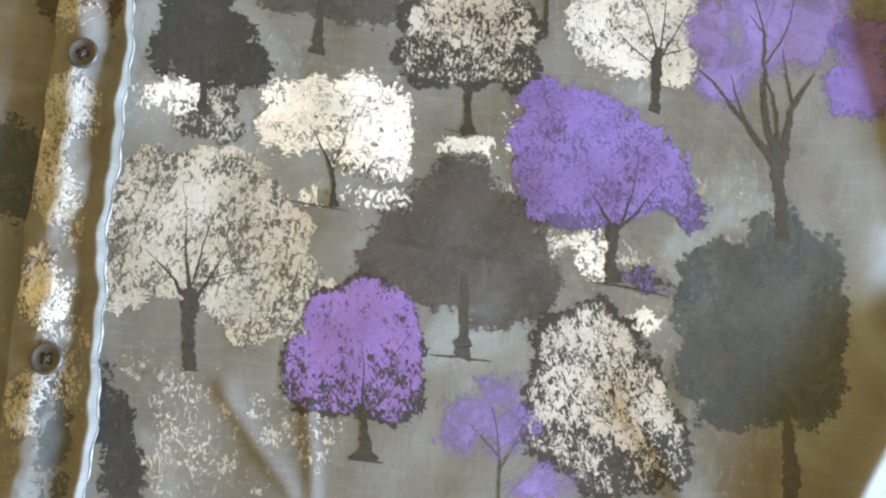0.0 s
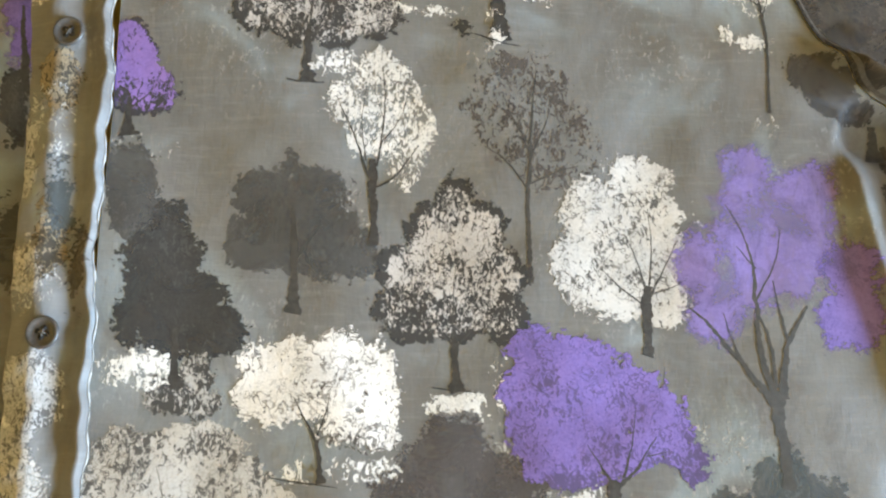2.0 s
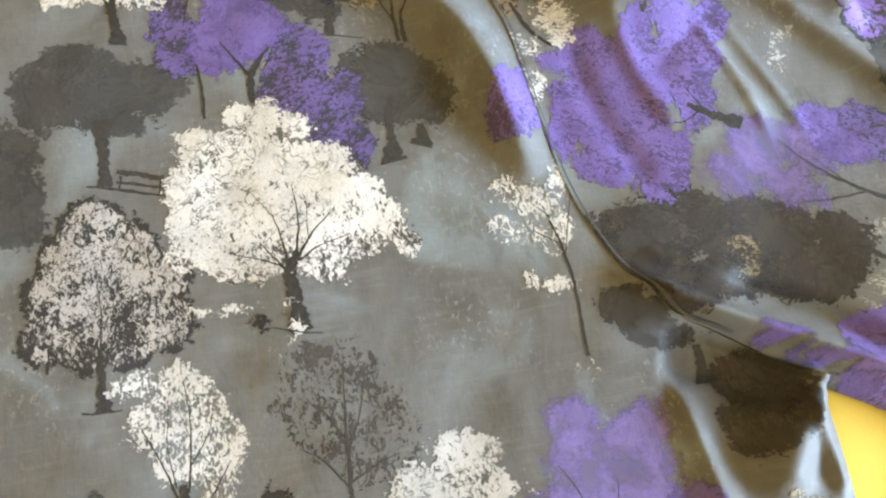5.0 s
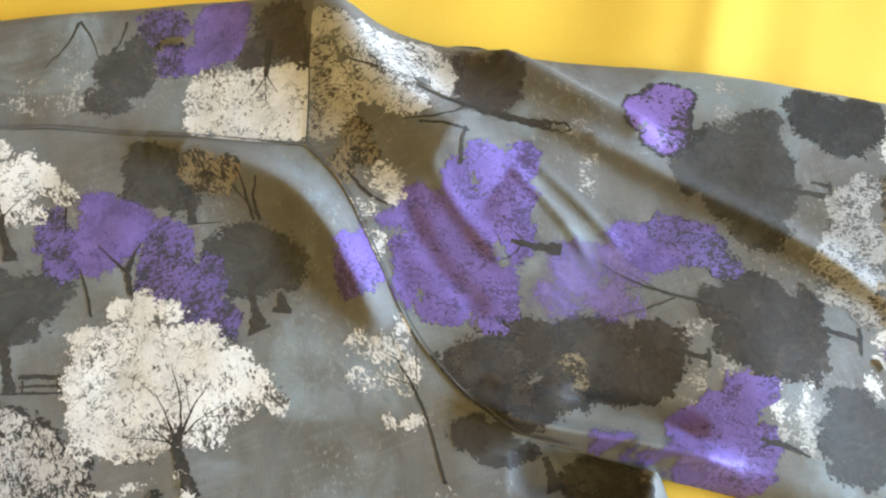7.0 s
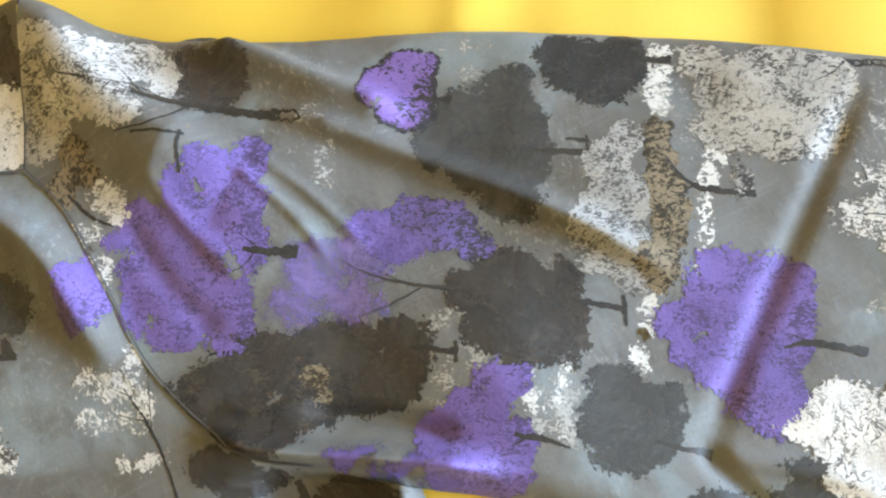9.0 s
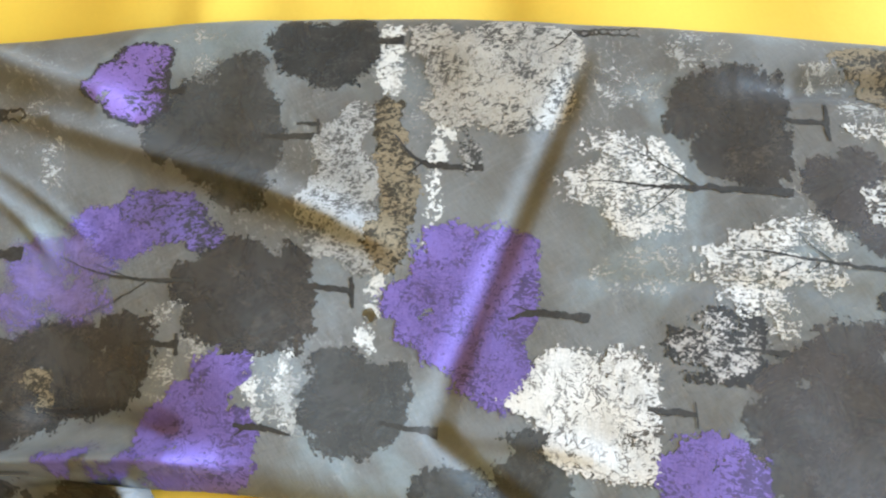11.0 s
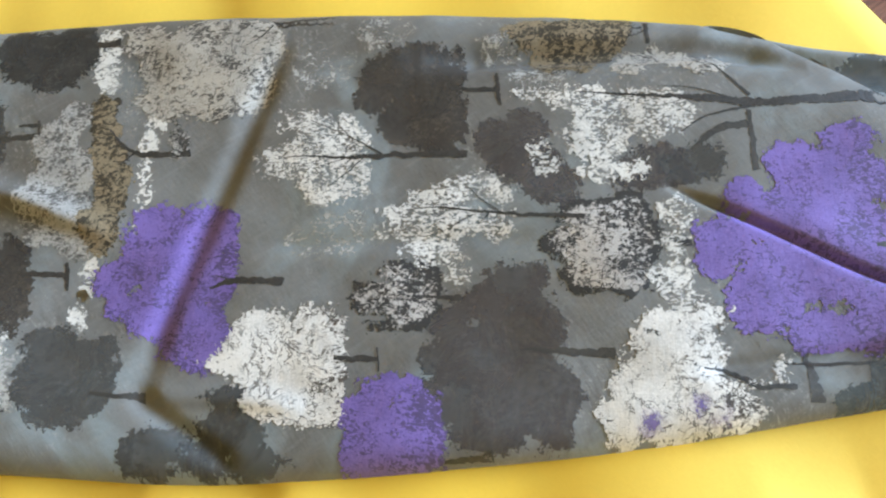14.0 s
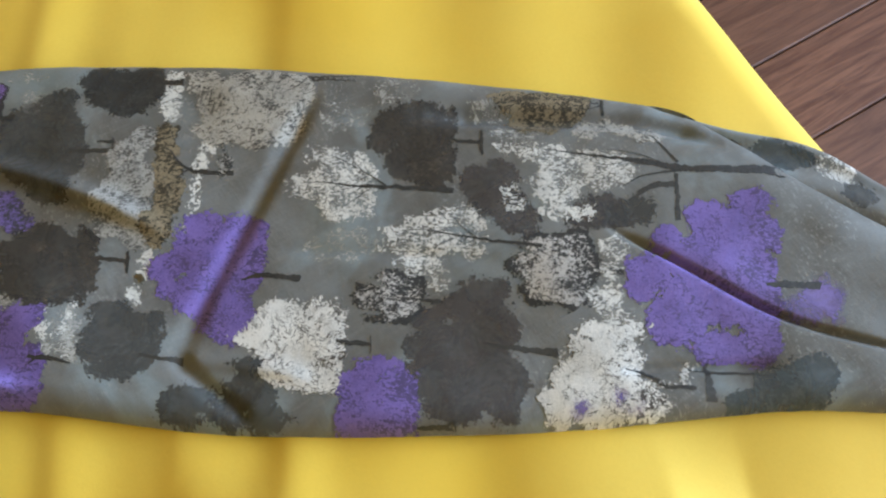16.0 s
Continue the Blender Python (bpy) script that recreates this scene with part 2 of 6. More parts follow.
# ---- small helpers ----
def part(name, bm, mat, parent=None, label="", smooth=True):
    me = bpy.data.meshes.new(name)
    bm.to_mesh(me)
    bm.free()
    me.materials.append(mat)
    if smooth:
        me.polygons.foreach_set("use_smooth", [True] * len(me.polygons))
    ob = new(name, me)
    ob.parent = parent
    return tagged(ob, label=label)


def box(bm, x0, x1, y0, y1, z0, z1):
    r = bmesh.ops.create_cube(bm, size=1.0)
    for v in r["verts"]:
        v.co = ((x0 + x1) / 2 + v.co.x * (x1 - x0), (y0 + y1) / 2 + v.co.y * (y1 - y0), (z0 + z1) / 2 + v.co.z * (z1 - z0))
    return bm


def mesh_object(name, verts, faces, mat, parent=None, label="", attrs=None):
    me = bpy.data.meshes.new(name)
    me.from_pydata(verts.tolist(), [], faces.tolist())
    me.materials.append(mat)
    me.polygons.foreach_set("use_smooth", np.ones(len(me.polygons), bool))
    for key, (kind, data) in (attrs or {}).items():
        a = me.attributes.new(key, kind, "POINT")
        a.data.foreach_set("vector" if kind == "FLOAT_VECTOR" else "value", np.ascontiguousarray(data, np.float32).ravel())
    ob = new(name, me)
    ob.parent = parent
    return tagged(ob, label=label)


def along(points, n=None, at=None):
    """Points at even steps (or at the given shares of the length) of a rounded line through the points."""
    p = np.array(points, float)
    for _ in range(3):
        q = np.empty((2 * len(p) - 2, p.shape[1]))
        q[0::2], q[1::2] = 0.75 * p[:-1] + 0.25 * p[1:], 0.25 * p[:-1] + 0.75 * p[1:]
        p = np.vstack([p[:1], q, p[-1:]])
    d = np.r_[0, np.cumsum(np.linalg.norm(np.diff(p, axis=0), axis=1))]
    s = (np.linspace(0, 1, n) if at is None else np.asarray(at)) * d[-1]
    return np.stack([np.interp(s, d, p[:, k]) for k in range(p.shape[1])], -1)


def line_distance(x, y, points):
    """Distance to a line, the side (plus: left of its way) and the share of the length at the foot."""
    p = along(points, 24)
    best, side, share = np.full(x.shape, 9.0), np.zeros(x.shape), np.zeros(x.shape)
    for k, (a, b) in enumerate(zip(p[:-1], p[1:])):
        d = b - a
        f = np.clip(((x - a[0]) * d[0] + (y - a[1]) * d[1]) / (d @ d), 0, 1)
        ex, ey = x - a[0] - f * d[0], y - a[1] - f * d[1]
        r = np.hypot(ex, ey)
        near = r < best
        best = np.where(near, r, best)
        side = np.where(near, np.sign(d[0] * ey - d[1] * ex), side)
        share = np.where(near, (k + f) / 23, share)
    return best, side, share


def fold(x, y, points, height, left, right):
    """A crease: its height over the cloth, with the width of its flank on either side, dying out at the ends."""
    d, side, share = line_distance(x, y, points)
    w = np.where(side > 0, left, right)
    return height * np.exp(-(d / w) ** 2) * np.clip(np.minimum(share, 1 - share) * 6 + 0.15, 0, 1)


def hump(x, y, cx, cy, sx, sy, turn, height):
    c, s = math.cos(radians(turn)), math.sin(radians(turn))
    u, v = (x - cx) * c + (y - cy) * s, -(x - cx) * s + (y - cy) * c
    return height * np.exp(-(u / sx) ** 2 - (v / sy) ** 2)


def ripple(x, y, wave, height, seed):
    """Slow unevenness of cloth from a few crossing waves."""
    g = np.random.default_rng(seed)
    z = np.zeros(np.shape(x))
    for _ in range(9):
        a, ph, k = g.uniform(0, 6.283), g.uniform(0, 6.283), g.uniform(0.6, 1.7) * 6.283 / wave
        z = z + np.sin((x * math.cos(a) + y * math.sin(a)) * k + ph)
    return z * height / 4


# ---- the room ----
FLOOR_Z, CEIL_Z = -0.52, 2.1
X0, X1, Y0, Y1 = -1.6, WALL_X, -2.6, 1.4
floor = tagged(new("floor"), "dark reddish-brown wooden plank floor beside the bed", "floor", kind="structure")
part("subfloor", box(bmesh.new(), X0, X1, Y0, Y1, FLOOR_Z - 0.06, FLOOR_Z - 0.014), HOLE, floor, smooth=False)
# Walls stay out of view; they close the room and warm the fill.
for name, b in (("wall_south", (X0, X1, Y0 - 0.15, Y0, FLOOR_Z, CEIL_Z)), ("wall_north", (X0, X1, Y1, Y1 + 0.15, FLOOR_Z, CEIL_Z)), ("wall_west", (X0 - 0.15, X0, Y0 - 0.15, Y1 + 0.15, FLOOR_Z, CEIL_Z))):
    tagged(part(name, box(bmesh.new(), *b), WALL, smooth=False), "unseen plain room wall, ochre to warm the bounce light", "wall", kind="structure")
bm = bmesh.new()
for b in ((Y0 - 0.15, WIN_Y0, FLOOR_Z, CEIL_Z), (WIN_Y1, Y1 + 0.15, FLOOR_Z, CEIL_Z), (WIN_Y0, WIN_Y1, FLOOR_Z, WIN_Z0), (WIN_Y0, WIN_Y1, WIN_Z1, CEIL_Z)):
    box(bm, X1, X1 + 0.15, *b)
tagged(part("wall_east", bm, WALL, smooth=False), "unseen wall with a wide window, ochre to warm the bounce light", "wall", kind="structure")
tagged(part("ceiling", box(bmesh.new(), X0, X1, Y0, Y1, CEIL_Z, CEIL_Z + 0.1), CEILING, smooth=False), "unseen plain ceiling, warm beige to tint the bounce light", "ceiling", kind="structure")
window = tagged(new("window_1"), "wide white-framed window letting in daylight", "window", kind="structure")
for b in ((WIN_Y0, WIN_Y0 + 0.05), (-1.175, -1.125), (WIN_Y1 - 0.05, WIN_Y1)):
    part("window_frame", box(bmesh.new(), X1 + 0.05, X1 + 0.1, b[0], b[1], WIN_Z0, WIN_Z1), FRAME, window, smooth=False)

# ---- the bed ----
SHEET_Z, EDGE_X = -0.013, 0.661
bed = tagged(new("bed"), "bed with a mattress under a yellow sheet", "bed")
bm = box(bmesh.new(), -1.25, EDGE_X - 0.022, -1.2, 0.9, FLOOR_Z + 0.2, SHEET_Z - 0.016)
bmesh.ops.bevel(bm, geom=bm.edges[:], offset=0.03, segments=3, affect="EDGES")
part("mattress", bm, MATTRESS, bed)
part("bed_base", box(bmesh.new(), -1.24, EDGE_X - 0.035, -1.19, 0.89, FLOOR_Z, FLOOR_Z + 0.195), WOOD, bed, smooth=False)


def sheet_height(x, y):
    z = SHEET_Z + ripple(x, y, 0.16, 0.0016, 4) - 0.0012
    z = z + 0.45 * fold(x, y, ((0.36, 0.36), (0.315, 0.29), (0.28, 0.23)), 0.006, 0.022, 0.012)
    z = z + 0.45 * fold(x, y, ((0.41, 0.37), (0.355, 0.28), (0.32, 0.22)), 0.004, 0.02, 0.02)
    z = z + 0.45 * fold(x, y, ((0.50, 0.33), (0.45, 0.24), (0.40, 0.15)), 0.004, 0.03, 0.014)
    z = z + 0.45 * fold(x, y, ((0.25, 0.09), (0.236, 0.055), (0.20, -0.02)), 0.007, 0.018, 0.012)
    z = z + 0.45 * fold(x, y, ((0.345, 0.03), (0.328, 0.0), (0.29, -0.07)), 0.007, 0.016, 0.010)
    z = z + 0.45 * fold(x, y, ((0.30, 0.06), (0.275, 0.0), (0.25, -0.06)), 0.004, 0.02, 0.01)
    z = z + fold(x, y, ((0.265, -0.005), (0.32, -0.042), (0.40, -0.086), (0.50, -0.128)), 0.012, 0.03, 0.04)
    z = z + 0.45 * fold(x, y, ((0.44, -0.02), (0.42, -0.07), (0.38, -0.14)), 0.004, 0.03, 0.02)
    return z


gx = np.r_[np.linspace(-1.27, -0.2, 60), np.linspace(-0.19, EDGE_X, 260)]
gy = np.r_[np.linspace(-1.22, -0.3, 60), np.linspace(-0.29, 0.5, 240), np.linspace(0.52, 0.92, 24)]
drop = np.r_[0.004, 0.008, np.linspace(0.02, 0.42, 24)]
xx, yy = np.meshgrid(np.r_[gx, EDGE_X + drop], gy)
zz = sheet_height(np.minimum(xx, EDGE_X), yy)
over = np.clip(xx - EDGE_X, 0, 1)
edge = 0.03 - np.sqrt(np.clip(0.03 ** 2 - np.clip(xx - (EDGE_X - 0.03), 0, 0.03) ** 2, 0, 1))
zz = zz - edge - over
sx = np.minimum(xx, EDGE_X) + 0.006 * np.sin(yy * 23) * np.clip(over * 8, 0, 1) + 0.004 * np.sin(yy * 9)* np.clip((xx-0.4)/0.2,0,1)
ny, nx = xx.shape


def quads(ny, nx):
    i = np.arange(ny * nx).reshape(ny, nx)
    return np.stack([i[:-1, :-1], i[:-1, 1:], i[1:, 1:], i[1:, :-1]], -1).reshape(-1, 4)


tagged(mesh_object("bed_sheet", np.stack([sx, yy, zz], -1).reshape(-1, 3), quads(ny, nx), SHEET), "bright yellow cotton sheet, softly creased, hanging over the bed edge", "sheet")

# ---- the shirt ----
SHOULDER = ((-0.16, 0.44), (-0.023, 0.414), (0.048, 0.398), (0.097, 0.383), (0.136, 0.367))
UPPER = ((0.136, 0.367), (0.174, 0.329), (0.2, 0.318), (0.219, 0.303), (0.288, 0.276), (0.335, 0.249), (0.375, 0.225), (0.43, 0.188), (0.502, 0.138), (0.561, 0.09), (0.59, 0.066), (0.606, 0.038), (0.62, -0.004), (0.641, -0.047), (0.668, -0.092))
LOWER = ((0.205, 0.102), (0.23, 0.087), (0.265, 0.06), (0.298, 0.034), (0.342, 0.006), (0.421, -0.039), (0.468, -0.063), (0.516, -0.085), (0.547, -0.1), (0.59, -0.128), (0.635, -0.156))
ARMHOLE = ((0.205, 0.102), (0.173, 0.125), (0.150, 0.138), (0.128, 0.182), (0.122, 0.232), (0.119, 0.264), (0.1075, 0.2895), (0.107, 0.291), (0.107, 0.291), (0.1075, 0.2925), (0.119, 0.327), (0.136, 0.367))
YOKE_SEAM = ((-0.16, 0.392), (-0.118, 0.380), (-0.028, 0.346), (0.0, 0.337), (0.042, 0.317), (0.107, 0.29))
SIDE_X, LEFT_X, HEM_Y = 0.206, -0.118, -0.21


def cloth_height(x, y):
    z = ripple(x, y, 0.11, 0.0011, 7) + ripple(x, y, 0.035, 0.0003, 8)
    z = z + hump(x, y, 0.245, 0.125, 0.05, 0.035, -25, 0.008)
    z = z + hump(x, y, 0.20, 0.245, 0.035, 0.06, -25, 0.004)
    # fold beside the armhole
    z = z + 1.35 * fold(x, y, ((0.035, 0.315), (0.087, 0.284), (0.106, 0.251), (0.110, 0.224), (0.117, 0.195)), 0.0075, 0.009, 0.0065)
    # long crease from the shoulder down the sleeve
    z = z + 1.35 * fold(x, y, ((0.200, 0.312), (0.222, 0.287), (0.240, 0.263), (0.264, 0.238)), 0.0070, 0.0045, 0.0095)
    z = z + 1.35 * fold(x, y, ((0.215, 0.262), (0.232, 0.246), (0.252, 0.224), (0.282, 0.192), (0.306, 0.161), (0.325, 0.133)), 0.0044, 0.0065, 0.0034)
    z = z + fold(x, y, ((0.130, 0.44), (0.138, 0.385), (0.143, 0.345), (0.150, 0.308), (0.163, 0.282), (0.190, 0.245)), 0.017, 0.013, 0.025)
    # diagonal press line across the sleeve
    z = z + 1.35 * fold(x, y, ((0.43, 0.168), (0.373, 0.123), (0.325, 0.087), (0.304, 0.067)), -0.0016, 0.0045, 0.005)
    z = z + 1.35 * fold(x, y, ((0.304, 0.072), (0.308, 0.055), (0.322, 0.025)), -0.0022, 0.004, 0.004)
    z = z + 1.35 * fold(x, y, ((0.304, 0.068), (0.33, 0.05), (0.355, 0.028)), 0.0013, 0.005, 0.003)
    # crease near the cuff
    z = z + 1.35 * fold(x, y, ((0.518, 0.02), (0.534, -0.008), (0.5407, -0.021), (0.556, -0.051), (0.570, -0.071), (0.605, -0.107)), -0.0032, 0.0016, 0.0018)
    z = z + 1.35 * fold(x, y, ((0.529, 0.014), (0.549, -0.018), (0.564, -0.049), (0.596, -0.09)), 0.0004, 0.006, 0.005)
    z = z + 1.35 * fold(x, y, ((0.48, -0.042), (0.51, -0.058), (0.545, -0.076)), -0.002, 0.003, 0.003)
    # along the middle of the sleeve
    z = z + 1.35 * fold(x, y, ((0.37, 0.094), (0.40, 0.075), (0.463, 0.034)), -0.0012, 0.004, 0.004)
    # top edge of the lower sleeve
    z = z + 1.35 * fold(x, y, ((0.47, 0.125), (0.505, 0.104), (0.537, 0.083), (0.573, 0.06), (0.60, 0.03)), -0.006, 0.006, 0.006)
    # underarm
    z = z + 1.35 * fold(x, y, ((0.140, 0.152), (0.166, 0.133), (0.194, 0.119), (0.235, 0.094)), 0.009, 0.005, 0.0025)
    z = z + 1.35 * fold(x, y, ((0.150, 0.128), (0.172, 0.118), (0.20, 0.100)), -0.013, 0.005, 0.012)
    z = z + 1.35 * fold(x, y, ((0.178, 0.145), (0.205, 0.13), (0.228, 0.112)), -0.003, 0.004, 0.004)
    z = z + 1.35 * fold(x, y, ((0.198, 0.062), (0.197, 0.085), (0.190, 0.107)), 0.003, 0.003, 0.004)
    # body side
    z = z + 1.35 * fold(x, y, ((0.149, 0.115), (0.153, 0.085), (0.158, 0.05), (0.167, 0.01)), 0.0035, 0.006, 0.0026)
    z = z + 1.35 * fold(x, y, ((0.186, -0.022), (0.157, -0.056), (0.142, -0.081), (0.122, -0.124)), 0.0100, 0.010, 0.0080)
    z = z + 1.35 * fold(x, y, ((0.166, 0.0), (0.161, -0.02), (0.158, -0.04)), -0.003, 0.008, 0.01)
    # faint pressed lines on the front
    z = z + 1.35 * fold(x, y, ((-0.034, -0.015), (0.004, -0.02), (0.036, -0.023)), 0.0003, 0.0016, 0.0016)
    z = z + 1.35 * fold(x, y, ((-0.075, -0.066), (-0.059, -0.088), (-0.04, -0.108)), 0.0011, 0.0035, 0.0025)
    z = z + 1.35 * fold(x, y, ((-0.043, -0.07), (-0.039, -0.09), (-0.036, -0.12)), 0.0008, 0.0025, 0.0025)
    z = z + 1.35 * fold(x, y, ((0.06, -0.06), (0.085, -0.09), (0.09, -0.13)), 0.0012, 0.007, 0.005)
    # small pulls at the sleeve head
    z = z + 1.35 * fold(x, y, ((0.190, 0.25), (0.205, 0.22), (0.21, 0.195)), 0.001, 0.0028, 0.0022)
    z = z + 1.35 * fold(x, y, ((0.200, 0.25), (0.214, 0.225), (0.225, 0.195)), 0.001, 0.0028, 0.0022)
    z = z + 1.35 * fold(x, y, ((0.157, 0.264), (0.163, 0.235), (0.175, 0.205)), 0.0013, 0.005, 0.003)
    z = z + 1.35 * fold(x, y, ((0.14, 0.25), (0.146, 0.215), (0.16, 0.185)), -0.001, 0.005, 0.005)
    z = z + 1.35 * fold(x, y, ((0.150, 0.160), (0.166, 0.152), (0.185, 0.146)), 0.001, 0.002, 0.002)
    return np.where(z < -0.006, -0.006 - 0.0045 * np.tanh((-0.006 - z) / 0.0045), z)


def rounded(d, radius, depth):
    """How far a folded edge lies below the top at distance d from it."""
    q = np.clip(d / radius, 0, 1)
    return depth * (1 - np.sqrt(1 - (1 - q) ** 2))


STEP = 0.0013
PANELS = {}
shirt = tagged(new("shirt"), "grey cotton shirt with tree print, laid flat on yellow sheet", "shirt")


def panel(name, x, y, z, label):
    ny, nx = x.shape
    pos = np.stack([x, y, z], -1)
    du, dv = np.gradient(pos, axis=1), np.gradient(pos, axis=0)
    nrm = np.cross(du, dv)
    nrm /= np.linalg.norm(nrm, axis=-1, keepdims=True) + 1e-12
    nrm *= np.sign(nrm[..., 2:3] + 1e-9)
    f = quads(ny, nx)
    ob = mesh_object(name, pos.reshape(-1, 3), f, FABRIC, shirt, label, {"cloth": ("FLOAT_VECTOR", np.stack([x, y, 0 * x + len(PANELS) * 0.7], -1))})
    PANELS[name.split("_")[0]] = (ob, pos.reshape(-1, 3), nrm.reshape(-1, 3), f)


def x_right(y):
    a = along(ARMHOLE, 120)
    keep = a[:, 1] <= 0.2905
    return np.interp(y, a[keep][:, 1], a[keep][:, 0], left=SIDE_X, right=0.107)


def seam_y(x):
    s = along(YOKE_SEAM, 80)
    return np.interp(x, s[:, 0], s[:, 1])


u, v = np.meshgrid(np.linspace(0, 1, int(0.32 / STEP)), np.linspace(0, 1, int(0.55 / STEP)))
y = HEM_Y + v * (seam_y(LEFT_X + u * (0.107 - LEFT_X)) - HEM_Y)
x = LEFT_X + u * (x_right(y) - LEFT_X)
z = cloth_height(x, y) - rounded(np.where(y < 0.103, SIDE_X - x, 9), 0.012, 0.012) * (y < 0.103)
# pocket and side fold below the sleeve
z = z + hump(x, y, 0.172, 0.104, 0.020, 0.018, 0, -0.004)
z = z + fold(x, y, ((0.216, 0.140), (0.205, 0.118), (0.1944, 0.1004), (0.1804, 0.0766), (0.172, 0.064)), 0.0095, 0.008, 0.0115)
z = np.where(z < -0.006, -0.006 - 0.0045 * np.tanh((-0.006 - z) / 0.0045), z)
panel("front_panel", x, y, z, "grey front panel with tree print")

u, v = np.meshgrid(np.linspace(0, 1, int(0.29 / STEP)), np.linspace(0, 1, int(0.075 / STEP)))
yh = along(((0.107, 0.291), (0.119, 0.327), (0.136, 0.367)), 60)
sh = along(SHOULDER, 80)
xa = np.interp(v, np.linspace(0, 1, 60), yh[:, 0])
x = -0.16 + u * (xa + 0.16)
lowy = seam_y(-0.16 + u * 0.267)
y = lowy + v * (np.interp(-0.16 + u * 0.296, sh[:, 0], sh[:, 1]) - lowy)
d = line_distance(x, y, SHOULDER)[0]
z = cloth_height(x, y) + 0.0006 - rounded(d, 0.011, 0.012)
panel("yoke_panel", x, y, z, "grey shoulder yoke with tree print")

nS, nW = int(0.62 / STEP), int(0.2 / STEP)
s, w = np.meshgrid(np.linspace(0, 1, nS), np.linspace(0, 1, nW))
U, L, A = along(UPPER, nS), along(LOWER, nS), along(ARMHOLE, nW)
base = L[None] * (1 - w[..., None]) + U[None] * w[..., None]
start = L[0] * (1 - w[:, :1]) + U[0] * w[:, :1]
pull = np.clip(1 - s / 0.42, 0, 1) ** 2
pxy = base + (A - start)[:, None] * pull[..., None]
x, y = pxy[..., 0], pxy[..., 1]
dl, du_ = line_distance(x, y, LOWER)[0], line_distance(x, y, UPPER)[0]
wide_edge = 0.012 + 0.016 * np.clip((s - 0.5) / 0.25, 0, 1)
z = cloth_height(x, y) + 0.0004 - np.maximum(rounded(dl, 0.012, 0.0125), rounded(du_, wide_edge, 0.0125))
panel("sleeve_panel", x, y, z, "long grey sleeve with tree print, creased")

# cuff end turned under the sleeve
CUFF_OUT = ((0.594, 0.058), (0.612, 0.036), (0.644, 0.009), (0.66, -0.027), (0.682, -0.075))
CUFF_IN = ((0.585, 0.035), (0.60, 0.01), (0.613, -0.02), (0.632, -0.055), (0.65, -0.09))
a, b = along(CUFF_OUT, 70), along(CUFF_IN, 70)
w, s = np.meshgrid(np.linspace(0, 1, 34), np.linspace(0, 1, 70))
x, y = a[:, None, 0] * (1 - w) + b[:, None, 0] * w, a[:, None, 1] * (1 - w) + b[:, None, 1] * w
z = -0.0105 + 0.0022 * np.sin(w * 9 + s * 5) - rounded(w * 0.04, 0.006, 0.005)
panel("cuff_panel", x, y, z, "turned-back cuff end")

# under-lapping front on the other side of the button band
u, v = np.meshgrid(np.linspace(0, 1, 105), np.linspace(0, 1, 260))
x, y = -0.142 - u * 0.3, HEM_Y + v * 0.62
z = -0.0065 - 0.0035 * np.exp(-((u * 0.3 - 0.010) / 0.009) ** 2) + ripple(x, y, 0.09, 0.002, 12) + hump(x, y, -0.168, -0.02, 0.012, 0.09, 0, 0.004)
panel("under_panel", x, y, z, "other front panel lying lower, in shade")

# button band
v, p = np.meshgrid(np.linspace(0, 1, 470), np.linspace(0, 1, 40), indexing="ij")
y = HEM_Y + v * 0.61
wob = 0.0008 * np.sin(y * 61) + 0.0006 * np.sin(y * 143 + 1) + 0.0004 * np.sin(y * 420)
left = np.interp(y, (-0.2, 0.0, 0.1, 0.2, 0.4), (-0.146, -0.147, -0.1475, -0.153, -0.168)) + 0.5 * wob
right = np.interp(y, (-0.2, -0.11, 0.0, 0.15, 0.25, 0.4), (-0.110, -0.112, -0.117, -0.1195, -0.119, -0.118)) + wob
x = left + p * (right - left)
ridge = 0.85 + 0.3 * np.sin(y * 37 + 0.6) * np.sin(y * 91)
z = np.interp(p, (0, 0.05, 0.2, 0.36, 0.44, 0.64, 0.72, 0.77, 0.93, 0.965, 0.985, 1), (-0.003, 0.0012, 0.0030, 0.0046, 0.0045, 0.0022, 0.0012, 0.0014, 0.0048, 0.0052, 0.0046, 0.0008))
z = z + 0.0006 * np.sin(y * 48 + p * 3) * (1 - p) + (ridge - 0.85) * 0.002 * np.clip((p - 0.76) / 0.18, 0, 1) * np.clip((1 - p) / 0.05, 0, 1)
z = z + ripple(x, y, 0.028, 0.0009, 15) + ripple(x, y, 0.012, 0.00025, 16)
panel("placket_band", x, y, z, "button band with a folded edge paled as if lit")

from mathutils.bvhtree import BVHTree

TREES = {k: BVHTree.FromPolygons(pos.tolist(), f.tolist()) for k, (ob, pos, nrm, f) in PANELS.items()}


